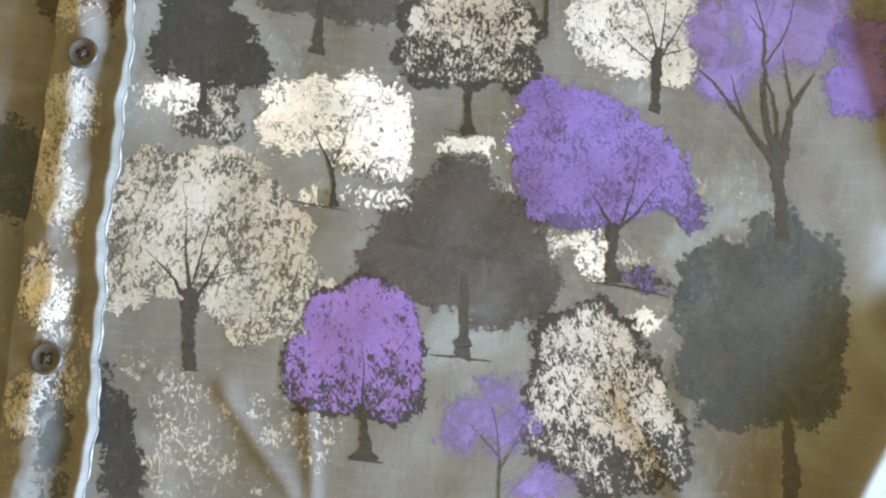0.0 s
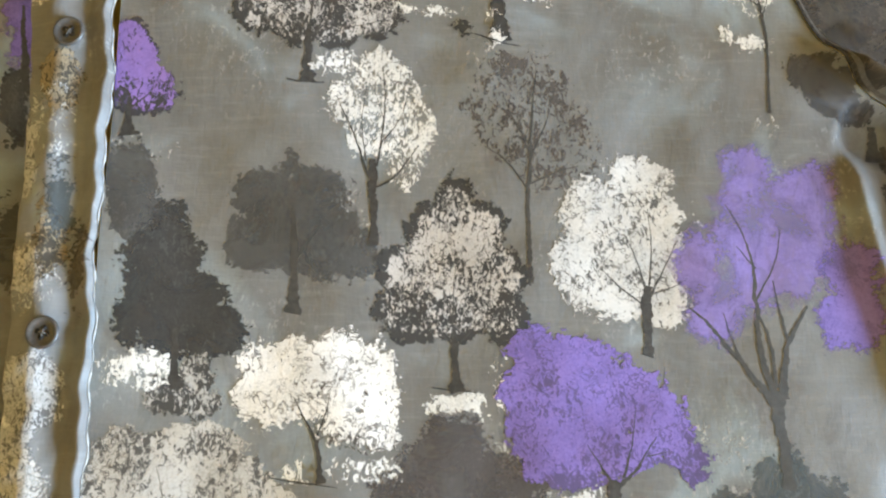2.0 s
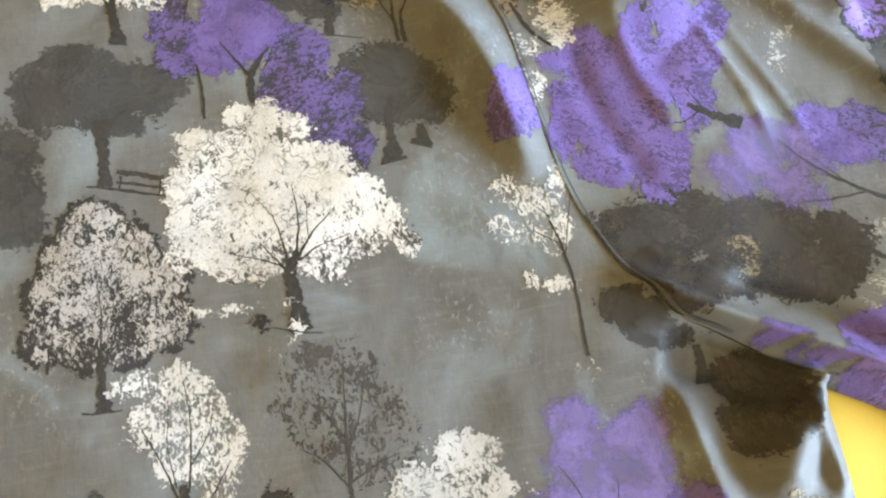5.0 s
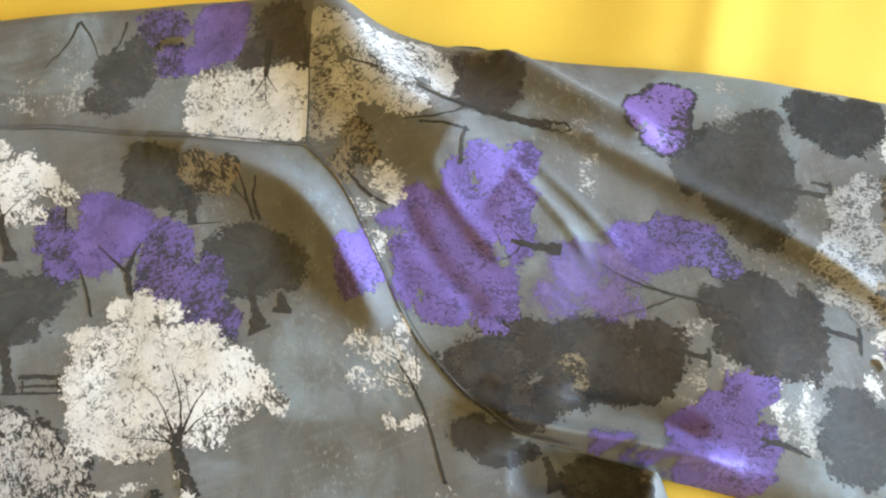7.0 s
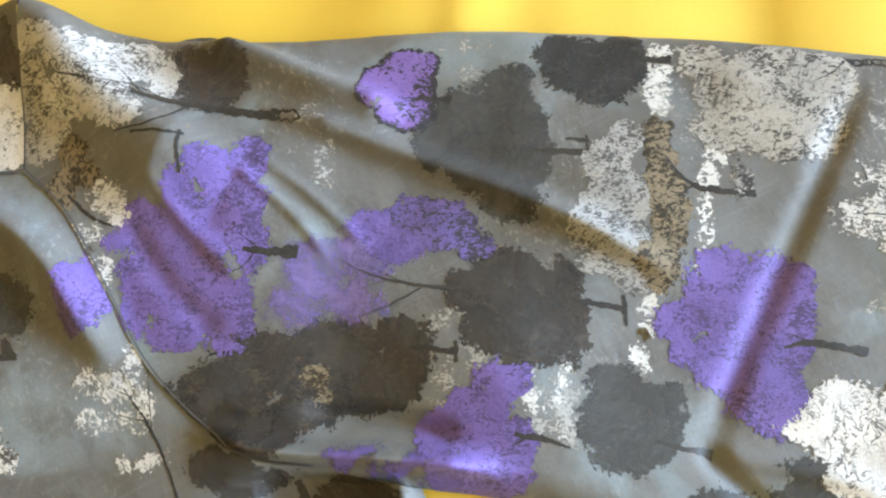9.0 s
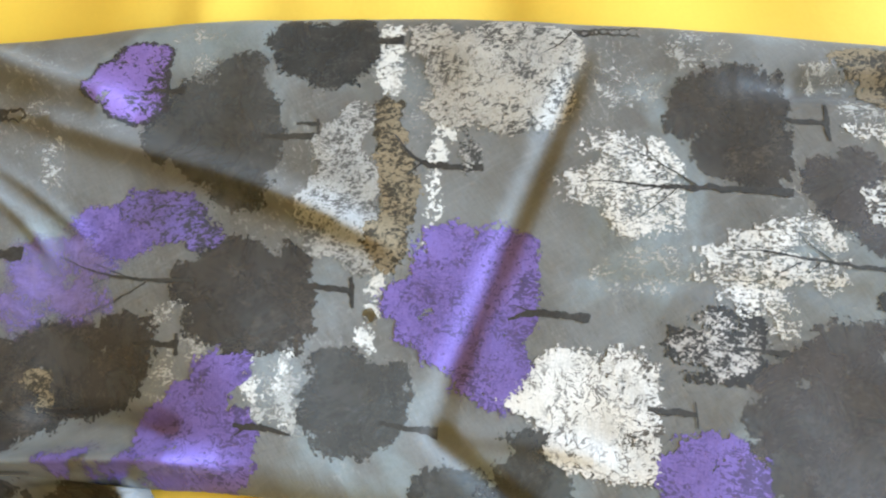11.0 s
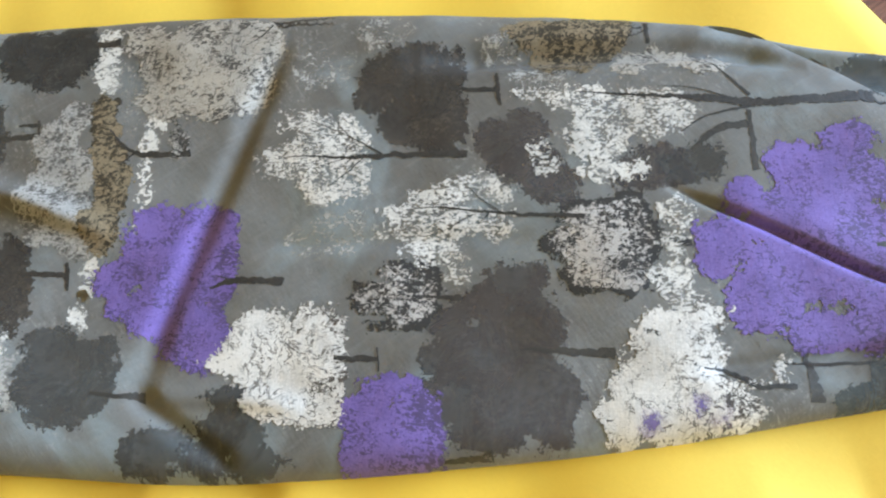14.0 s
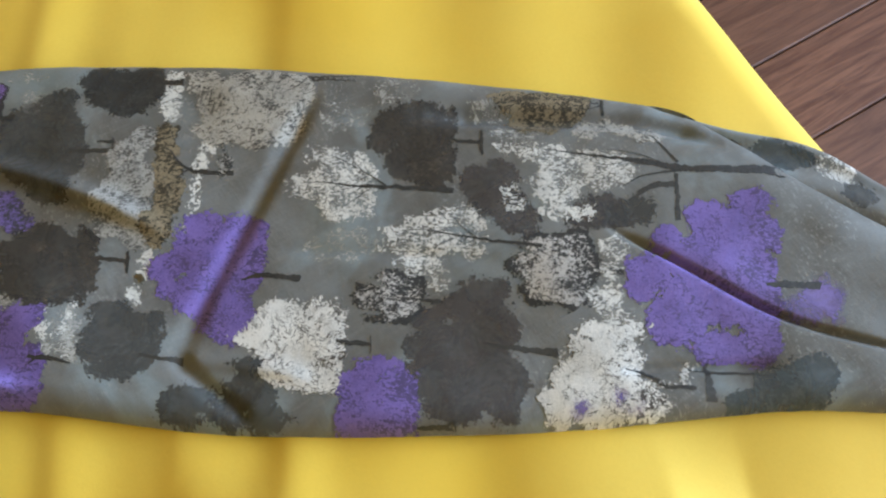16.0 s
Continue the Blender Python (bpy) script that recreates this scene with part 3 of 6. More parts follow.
def strip(verts, faces, panel_name, pts, widths, lift, rough=None):
    """A flat painted or stitched line that follows the cloth."""
    p = np.array(pts, float)
    n = max(3, int(np.sum(np.linalg.norm(np.diff(p, axis=0), axis=1)) / 0.0009))
    p = along(p, n)
    wd = np.interp(np.linspace(0, 1, n), np.linspace(0, 1, len(widths)), widths)
    if rough is not None:
        wd = wd * rough.uniform(0.72, 1.28, n)
        bend = np.interp(np.linspace(0, 1, n), np.linspace(0, 1, 2 + n // 4), rough.normal(0, 1, 2 + n // 4))
        p = p + (bend * np.sin(np.linspace(0, 3.14, n)) * np.minimum(wd * 0.25, 0.0003))[:, None] * np.stack([-np.gradient(p[:, 1]), np.gradient(p[:, 0])], -1) / 0.0009
        p = p + rough.normal(0, 1, p.shape) * np.minimum(wd * 0.07, 0.00012)[:, None]
    t = np.gradient(p, axis=0)
    t /= np.linalg.norm(t, axis=1, keepdims=True) + 1e-9
    last = None
    for i in range(n):
        row = []
        for sgn in (-0.5, 0.5):
            q = p[i] + sgn * wd[i] * np.array((-t[i][1], t[i][0]))
            hit = TREES[panel_name].ray_cast(Vector((q[0], q[1], 0.2)), Vector((0, 0, -1)))
            if hit[0] is None:
                row = None
                break
            row.append(len(verts))
            verts.append(tuple(hit[0] + hit[1] * (lift if hit[1].z > 0 else -lift)))
        if last and row:
            faces.append((last[0], row[0], row[1], last[1]))
        last = row


def line_part(name, panel_name, mat, lines, label):
    verts, faces = [], []
    for pts, widths, lift in lines:
        strip(verts, faces, panel_name, pts, widths, lift)
    return mesh_object(name, np.array(verts), np.array(faces), mat, PANELS[panel_name][0], label)


COUNT = {}
FINE = ("white", "purple", "purplerim", "leafy", "leafylight", "leafytan", "lace")


def clumps(lobes):
    """The lobes sorted into groups that touch."""
    groups = []
    for lobe in lobes:
        touching = [q for q in groups if any(math.hypot(lobe[0] - o[0], lobe[1] - o[1]) < 0.7 * (max(lobe[2:4]) + max(o[2:4])) + 0.0035 for o in q)]
        groups = [q for q in groups if q not in touching] + [sum(touching, []) + [lobe]]
    return groups


def tree(panel_name, kind, up_turn, lobes, *strokes):
    """One printed tree: a crown of round lobes (x, y, two radii, turn in degrees) that grows towards up_turn, and a trunk with limbs, each a stroke of (x, y, width)."""
    ob, pos, nrm, f = PANELS[panel_name]
    n = COUNT[panel_name] = COUNT.get(panel_name, 0) + 1
    g = np.random.default_rng(n + 37 * len(panel_name))
    lift = 0.00002 + 0.000004 * n
    up = np.array((math.cos(radians(up_turn)), math.sin(radians(up_turn))))
    side = np.array((up[1], -up[0]))
    shift = g.uniform(-3, 3, 3)
    whole = np.array(lobes).reshape(-1, 5)
    mid = (whole[:, :2].min(0) + whole[:, :2].max(0)) / 2 if lobes else None
    tall = max(np.abs((whole[:, :2] - mid) @ up) + whole[:, 2:4].min(1)) if lobes else 1.0
    for group in clumps(lobes):
        lb = np.array(group)
        reach = lb[:, 2:4].max(1) + 0.006
        lo, hi = (lb[:, :2] - reach[:, None]).min(0), (lb[:, :2] + reach[:, None]).max(0)
        near = np.flatnonzero(((pos[:, :2] > lo) & (pos[:, :2] < hi)).all(1))
        outline, inner = 0.0, 0.0
        for cx, cy, rx, ry, turn in group:
            c, s = math.cos(radians(turn)), math.sin(radians(turn))
            dx, dy = pos[near, 0] - cx, pos[near, 1] - cy
            r = np.hypot((dx * c + dy * s) / rx, (dy * c - dx * s) / ry)
            d = np.maximum((1 - r) * min(rx, ry), -0.012)
            outline, inner = outline + np.exp(d / 0.0007), inner + np.exp(d / 0.0030)
        rim = np.full(len(pos), -1.0)
        depth = np.zeros(len(pos))
        rim[near], depth[near] = 0.0007 * np.log(outline + 1e-30), 0.0030 * np.log(inner + 1e-30)
        cells = f[(rim > -0.0035)[f].any(1)]
        if not len(cells):
            continue
        used, cells = np.unique(cells, return_inverse=True)
        d = pos[used, :2] - mid
        lu, lv = d @ side, d @ up
        uv = np.stack([lu, lv, 0 * lu], -1) + shift
        mesh_object("tree_print", pos[used] + nrm[used] * lift, cells.reshape(-1, 4), CROWNS[kind], ob, "", {"tree_uv": ("FLOAT_VECTOR", uv), "rim": ("FLOAT", np.maximum(rim[used], -0.02)), "depth": ("FLOAT", depth[used]), "height": ("FLOAT", lv / tall)})
    bark = PALE_PRINT if kind == "splash" else BARK_DIM if kind in ("dim", "brown", "dimblue", "dimlace", "airy") else BARK
    for k, s in enumerate(strokes):
        verts, faces = [], []
        s = np.array(s)
        strip(verts, faces, panel_name, s[:, :2], s[:, 2] * (0.52 if k and kind in FINE else 0.85), lift + 0.000016 + 0.000001 * k, g)
        if faces:
            mesh_object("limb_print" if k else "trunk_print", np.array(verts), np.array(faces), bark, ob)


tree("front", "splash", 93, ((-0.0454, -0.0015, 0.0069, 0.0036, 3), (-0.0285, -0.0016, 0.0098, 0.0036, 3), (-0.0186, -0.0039, 0.0055, 0.002, 3)))
tree("front", "splash", 93, ((0.0018, 0.02, 0.006, 0.0045, 3), (0.0099, 0.0194, 0.006, 0.0052, 4), (0.0216, 0.0251, 0.0083, 0.0028, 92)))
tree("front", "splash", 93, ((0.0428, -0.0122, 0.0078, 0.0032, 4), (0.0527, -0.0156, 0.0079, 0.0055, 90), (0.055, -0.0233, 0.0043, 0.002, 4)))
tree("front", "splash", 93, ((0.0689, -0.038, 0.0077, 0.0027, 4), (0.0747, -0.0386, 0.0039, 0.0031, 7)))
tree("front", "faint", 93, ((0.0226, 0.0028, 0.0079, 0.0061, 4), (0.035, -0.0126, 0.0059, 0.0049, 6)))
tree("front", "faint", 93, ((0.0917, 0.0106, 0.0089, 0.0028, 4), (0.0996, 0.007, 0.0062, 0.0058, 57), (0.0645, -0.0169, 0.0098, 0.0039, 4)))
tree("front", "faint", 93, ((-0.0837, -0.0718, 0.0116, 0.0095, 178), (-0.0765, -0.0846, 0.0153, 0.0094, 2), (-0.0845, -0.0981, 0.0114, 0.0092, 178), (-0.0636, -0.0967, 0.0114, 0.0092, 180), (-0.1001, -0.0634, 0.0077, 0.0057, 180)))
tree("front", "faint", 93, ((-0.0382, -0.0819, 0.0112, 0.0076, 96), (-0.0539, -0.0793, 0.0094, 0.0076, 99)))
tree("front", "faint", 93, ((-0.1054, 0.1086, 0.0087, 0.0028, 179), (-0.1096, 0.1127, 0.0058, 0.004, 175)))
tree("front", "faint", 93, ((0.0149, 0.1464, 0.0058, 0.0054, 11), (0.1207, 0.1226, 0.0052, 0.0041, 73)))
tree("front", "faint", 93, ((-0.0291, 0.0883, 0.0079, 0.0058, 92), (-0.033, 0.0923, 0.0058, 0.0049, 176)))
tree("front", "dim", 93, ((-0.1088, 0.0966, 0.0149, 0.0104, 99), (-0.1041, 0.0849, 0.011, 0.0095, 164), (-0.1144, 0.1045, 0.008, 0.0057, 100)))
tree("front", "dim", 89, ((-0.0527, 0.1043, 0.0048, 0.0039, 96), (-0.06, 0.0925, 0.0131, 0.0102, 175), (-0.0446, 0.0923, 0.0139, 0.0111, 176), (-0.0632, 0.077, 0.0126, 0.0114, 164), (-0.0422, 0.0768, 0.0176, 0.0139, 176), (-0.0288, 0.071, 0.0089, 0.0087, 134), (-0.0539, 0.0846, 0.0159, 0.0151, 123), (-0.067, 0.0964, 0.005, 0.0042, 101)), ((-0.0506, 0.0508, 0.0067), (-0.0505, 0.0536, 0.0039), (-0.0505, 0.06, 0.0033), (-0.0508, 0.0693, 0.003), (-0.0507, 0.0807, 0.0016), (-0.0522, 0.0904, 0.0006)), ((-0.0508, 0.0693, 0.0014), (-0.046, 0.0768, 0.0008), (-0.0414, 0.0826, 0.0004)))
tree("front", "dim", 80, ((-0.0922, 0.2479, 0.0165, 0.0117, 169), (-0.0801, 0.2378, 0.0146, 0.0127, 159), (-0.0984, 0.2326, 0.0165, 0.0139, 107), (-0.0801, 0.2217, 0.0157, 0.0143, 140), (-0.0961, 0.2143, 0.0161, 0.01, 171), (-0.0762, 0.208, 0.0111, 0.0071, 171), (-0.072, 0.2164, 0.0125, 0.0076, 92)), ((-0.094, 0.1886, 0.0098), (-0.0938, 0.1914, 0.0062), (-0.0935, 0.1988, 0.0051), (-0.0933, 0.2074, 0.0045), (-0.0911, 0.2149, 0.0018)), ((-0.1078, 0.1887, 0.0005), (-0.094, 0.1886, 0.0011), (-0.0841, 0.1875, 0.0004)), ((-0.0933, 0.2074, 0.0023), (-0.0971, 0.2144, 0.0011), (-0.1002, 0.2203, 0.0005)))
tree("front", "dim", 93, ((-0.0496, 0.265, 0.0201, 0.0162, 143), (-0.0266, 0.2587, 0.0159, 0.0107, 157), (-0.042, 0.2486, 0.0192, 0.007, 163), (-0.0644, 0.2614, 0.0158, 0.0116, 98), (-0.0166, 0.2611, 0.0086, 0.0064, 154)), ((-0.0428, 0.2193, 0.0067), (-0.0424, 0.2272, 0.0049), (-0.0435, 0.2401, 0.0053), (-0.0417, 0.2472, 0.0069)), ((-0.0424, 0.2411, 0.0026), (-0.0373, 0.2486, 0.0016), (-0.0299, 0.2518, 0.0008)), ((-0.0494, 0.2204, 0.0008), (-0.0428, 0.2193, 0.0015), (-0.0185, 0.2116, 0.0005)), ((-0.0381, 0.225, 0.0023), (-0.021, 0.2197, 0.0023)), ((-0.0386, 0.2207, 0.0015), (-0.0203, 0.2156, 0.0015)), ((-0.0368, 0.2231, 0.0013), (-0.0375, 0.2169, 0.001)), ((-0.0222, 0.2191, 0.0013), (-0.0229, 0.2134, 0.001)))
tree("front", "dim", 79, ((0.0715, 0.2541, 0.0166, 0.0074, 163), (0.0605, 0.2492, 0.0101, 0.0091, 99), (0.0739, 0.2429, 0.019, 0.0125, 161), (0.0844, 0.2347, 0.0109, 0.008, 80), (0.067, 0.2343, 0.0145, 0.0071, 163), (0.0537, 0.2525, 0.0048, 0.0043, 101)), ((0.065, 0.2115, 0.0119), (0.0651, 0.2141, 0.0053), (0.0657, 0.2216, 0.0036), (0.0659, 0.2293, 0.0041), (0.0681, 0.2392, 0.002)), ((0.0765, 0.2164, 0.0124), (0.0775, 0.2186, 0.0077), (0.0778, 0.222, 0.0038), (0.0779, 0.2259, 0.0029)), ((0.0662, 0.2306, 0.0019), (0.0745, 0.2348, 0.0012), (0.0803, 0.2385, 0.0005)))
tree("front", "dim", 115, ((0.0315, 0.308, 0.0096, 0.0082, 99), (0.0373, 0.2977, 0.0144, 0.013, 128), (0.0311, 0.2907, 0.0121, 0.0082, 158), (0.045, 0.2838, 0.0101, 0.0076, 156)), ((0.0484, 0.2688, 0.0061), (0.0493, 0.2735, 0.0031), (0.0495, 0.2811, 0.0031)), ((0.0279, 0.2717, 0.0008), (0.0485, 0.2693, 0.001), (0.0615, 0.2659, 0.0005)))
tree("front", "dimlace", 89, ((0.025, 0.1389, 0.0113, 0.0077, 2), (0.0351, 0.1348, 0.0126, 0.0118, 69), (0.0186, 0.1284, 0.0097, 0.008, 3), (0.0407, 0.1202, 0.0138, 0.0101, 3), (0.0284, 0.118, 0.0133, 0.01, 2), (0.0482, 0.1078, 0.0097, 0.0074, 3), (0.0399, 0.1017, 0.0096, 0.0053, 1), (0.0184, 0.1202, 0.0061, 0.0058, 15), (0.0516, 0.114, 0.0051, 0.0041, 5)), ((0.0319, 0.0618, 0.0025), (0.0316, 0.0703, 0.0018), (0.0316, 0.0839, 0.0016), (0.0317, 0.0958, 0.0016), (0.0326, 0.1118, 0.0012), (0.0339, 0.1285, 0.0006), (0.0354, 0.1412, 0.0003)), ((0.0317, 0.0958, 0.0008), (0.0241, 0.1069, 0.0006), (0.0163, 0.1121, 0.0003)), ((0.032, 0.0978, 0.0008), (0.0419, 0.1027, 0.0006), (0.0501, 0.1047, 0.0003)), ((0.0325, 0.1078, 0.0006), (0.0387, 0.1202, 0.0004), (0.0411, 0.1306, 0.0002)), ((0.0326, 0.1118, 0.0006), (0.0265, 0.1221, 0.0004), (0.0228, 0.1326, 0.0002)))
tree("front", "brown", 93, ((0.0054, 0.0115, 0.0104, 0.0066, 4), (0.0021, 0.0008, 0.0155, 0.0106, 4), (-0.0172, -0.0078, 0.0071, 0.0053, 3), (-0.0107, -0.0144, 0.0153, 0.0092, 4), (0.0185, -0.0082, 0.0162, 0.0122, 4), (-0.0198, -0.025, 0.0098, 0.0079, 2), (0.0036, -0.0234, 0.0235, 0.016, 4), (0.0288, -0.0156, 0.0092, 0.0083, 89), (0.0238, -0.0317, 0.0152, 0.0111, 5), (0.0333, -0.0272, 0.0109, 0.0082, 92), (-0.0117, -0.0284, 0.0129, 0.0051, 4), (0.0022, -0.0314, 0.0171, 0.0071, 4), (0.0184, -0.04, 0.0089, 0.0043, 4)), ((0.0092, -0.0549, 0.0089), (0.0092, -0.0519, 0.0047), (0.0091, -0.0445, 0.0039), (0.009, -0.0368, 0.0035), (0.0077, -0.0251, 0.0023)), ((-0.002, -0.0545, 0.0004), (0.0092, -0.0549, 0.0012), (0.0192, -0.0554, 0.0004)))
tree("front", "dimblue", 99, ((0.111, -0.0041, 0.0065, 0.0051, 85), (0.0973, -0.0171, 0.0141, 0.0091, 6), (0.1187, -0.0117, 0.0168, 0.0092, 5), (0.1324, -0.0128, 0.0074, 0.0068, 55), (0.0898, -0.0313, 0.013, 0.0089, 88), (0.1092, -0.0339, 0.0252, 0.0195, 9), (0.1306, -0.0324, 0.0153, 0.0108, 86), (0.0905, -0.0525, 0.0127, 0.0088, 88), (0.1076, -0.057, 0.0207, 0.0145, 7), (0.1269, -0.0557, 0.015, 0.0125, 80), (0.1001, -0.067, 0.0107, 0.0053, 5), (0.1197, -0.0016, 0.0061, 0.0043, 86)), ((0.1204, -0.0949, 0.0067), (0.1209, -0.0823, 0.0057), (0.1196, -0.0675, 0.0038)))
tree("front", "dark", 94, ((-0.0941, 0.0826, 0.0084, 0.0062, 99), (-0.0957, 0.07, 0.0141, 0.0126, 171), (-0.0967, 0.0603, 0.0127, 0.0108, 176), (-0.0921, 0.0543, 0.0184, 0.0138, 180), (-0.0852, 0.0462, 0.0175, 0.0111, 2), (-0.0749, 0.0447, 0.0094, 0.0085, 106), (-0.1054, 0.0468, 0.0073, 0.0057, 101)), ((-0.0891, 0.0253, 0.0051), (-0.0895, 0.0287, 0.0025), (-0.0898, 0.0354, 0.0028), (-0.0905, 0.0459, 0.0015)))
tree("front", "dark", 93, ((-0.1125, -0.0738, 0.0069, 0.0042, 100), (-0.1072, -0.0848, 0.0106, 0.008, 102), (-0.1019, -0.0993, 0.013, 0.008, 100)))
tree("front", "darkleaf", 93, ((-0.0908, 0.0227, 0.0084, 0.0066, 179), (-0.0823, 0.0271, 0.008, 0.0064, 100), (-0.0785, 0.0194, 0.006, 0.0041, 1)))
tree("front", "splash", 93, ((-0.1075, 0.0336, 0.0065, 0.0042, 1), (-0.0983, 0.0326, 0.0065, 0.005, 179), (-0.1014, 0.0282, 0.008, 0.0029, 3)))
tree("front", "leafytan", 87, ((-0.1024, 0.0034, 0.0143, 0.0085, 1), (-0.0807, 0.0028, 0.0171, 0.0114, 1), (-0.1063, -0.0149, 0.0135, 0.0127, 131), (-0.087, -0.0136, 0.0178, 0.016, 171), (-0.0663, -0.0025, 0.0093, 0.0083, 103), (-0.0611, -0.0161, 0.015, 0.0131, 177), (-0.1059, -0.0345, 0.0112, 0.0106, 137), (-0.0908, -0.0316, 0.0171, 0.009, 2), (-0.0732, -0.0345, 0.0148, 0.0129, 176), (-0.054, -0.0295, 0.0126, 0.0109, 100), (-0.0418, -0.0347, 0.0063, 0.0061, 138), (-0.066, -0.0476, 0.0108, 0.0069, 2), (-0.0508, -0.0448, 0.0074, 0.0072, 143), (-0.1108, -0.0425, 0.0074, 0.005, 0)), ((-0.083, -0.0656, 0.0065), (-0.0837, -0.0623, 0.0041), (-0.0852, -0.0544, 0.0047), (-0.0857, -0.043, 0.0061), (-0.086, -0.0372, 0.0065)), ((-0.0844, -0.0413, 0.0037), (-0.08, -0.0333, 0.0018), (-0.0761, -0.0248, 0.0006)), ((-0.0875, -0.0402, 0.0037), (-0.0946, -0.0323, 0.0018), (-0.0993, -0.0282, 0.0006)), ((-0.0862, -0.0382, 0.0031), (-0.0899, -0.0237, 0.0016), (-0.0903, -0.0099, 0.0006), (-0.0932, -0.0001, 0.0003)), ((-0.0855, -0.0362, 0.0018), (-0.0835, -0.0194, 0.0008), (-0.079, -0.0051, 0.0003)), ((-0.08, -0.0333, 0.001), (-0.0716, -0.0305, 0.0006), (-0.064, -0.0281, 0.0003)), ((-0.0946, -0.0319, 0.0008), (-0.1032, -0.0246, 0.0003)))
tree("front", "leafy", 93, ((0.0051, 0.0931, 0.0072, 0.0065, 87), (0.001, 0.0813, 0.0125, 0.011, 0), (0.0136, 0.0802, 0.011, 0.0109, 51), (-0.0078, 0.0652, 0.0134, 0.0122, 177), (0.0171, 0.063, 0.0145, 0.0135, 84), (-0.0116, 0.0522, 0.0114, 0.0101, 177), (0.0036, 0.0538, 0.0191, 0.0124, 179), (0.0225, 0.0499, 0.0086, 0.0084, 68)), ((0.0066, 0.0244, 0.0065), (0.0063, 0.0273, 0.0032), (0.0058, 0.0317, 0.0026), (0.0052, 0.039, 0.0029), (0.0054, 0.0472, 0.0012)), ((-0.0026, 0.026, 0.0006), (0.0066, 0.0248, 0.0012), (0.0136, 0.0243, 0.0006)), ((0.0052, 0.039, 0.0016), (0.0106, 0.0444, 0.0008), (0.0144, 0.0497, 0.0004)), ((0.0052, 0.04, 0.0016), (-0.0006, 0.0459, 0.0008), (-0.0041, 0.0529, 0.0004)), ((0.005, 0.0431, 0.0012), (0.0048, 0.0576, 0.0006), (0.0062, 0.0704, 0.0003)))
tree("front", "leafy", 87, ((-0.0478, 0.2065, 0.0119, 0.0095, 179), (-0.0536, 0.192, 0.0159, 0.0153, 165), (-0.0391, 0.1925, 0.0147, 0.014, 175), (-0.0634, 0.178, 0.0145, 0.0111, 95), (-0.0305, 0.179, 0.0167, 0.0147, 179), (-0.0669, 0.1647, 0.0102, 0.0093, 170), (-0.0486, 0.165, 0.0226, 0.0147, 179), (-0.022, 0.1654, 0.0112, 0.0083, 91), (-0.0403, 0.1563, 0.0176, 0.0066, 0)), ((-0.0482, 0.1357, 0.0082), (-0.0482, 0.1382, 0.0041), (-0.0485, 0.1432, 0.0029), (-0.0485, 0.1484, 0.0031), (-0.0479, 0.1561, 0.0025)), ((-0.0557, 0.1368, 0.0014), (-0.0517, 0.1356, 0.0008), (-0.0422, 0.1358, 0.001)), ((-0.0482, 0.1527, 0.0019), (-0.0424, 0.1596, 0.001), (-0.0344, 0.1663, 0.0004)), ((-0.0482, 0.1538, 0.0019), (-0.0546, 0.1615, 0.0011), (-0.0609, 0.1659, 0.0004)), ((-0.0481, 0.1561, 0.0017), (-0.0468, 0.1717, 0.0009), (-0.0483, 0.1876, 0.0003)), ((-0.0424, 0.1596, 0.0008), (-0.0322, 0.1576, 0.0006), (-0.024, 0.1598, 0.0003)), ((-0.0546, 0.1615, 0.0008), (-0.0571, 0.1737, 0.0003)))
tree("front", "leafy", 100, ((0.0533, -0.0356, 0.007, 0.0053, 6), (0.044, -0.046, 0.0106, 0.0089, 7), (0.0596, -0.0468, 0.0109, 0.0097, 11), (0.0388, -0.0617, 0.0107, 0.008, 91), (0.0563, -0.0624, 0.0173, 0.0134, 6), (0.0714, -0.0614, 0.0107, 0.0088, 87), (0.0376, -0.0768, 0.0105, 0.0072, 92), (0.0548, -0.0775, 0.0171, 0.015, 9), (0.0771, -0.0741, 0.0105, 0.0087, 86), (0.0627, -0.088, 0.0151, 0.0111, 6), (0.0828, -0.0847, 0.0077, 0.006, 87)), ((0.0642, -0.1078, 0.004), (0.0633, -0.0971, 0.0028), (0.0627, -0.088, 0.0024), (0.0614, -0.0771, 0.001)), ((0.0627, -0.0899, 0.0016), (0.0569, -0.0829, 0.0008), (0.051, -0.0778, 0.0004)), ((0.0627, -0.089, 0.0016), (0.0699, -0.082, 0.0008), (0.0733, -0.0762, 0.0004)))
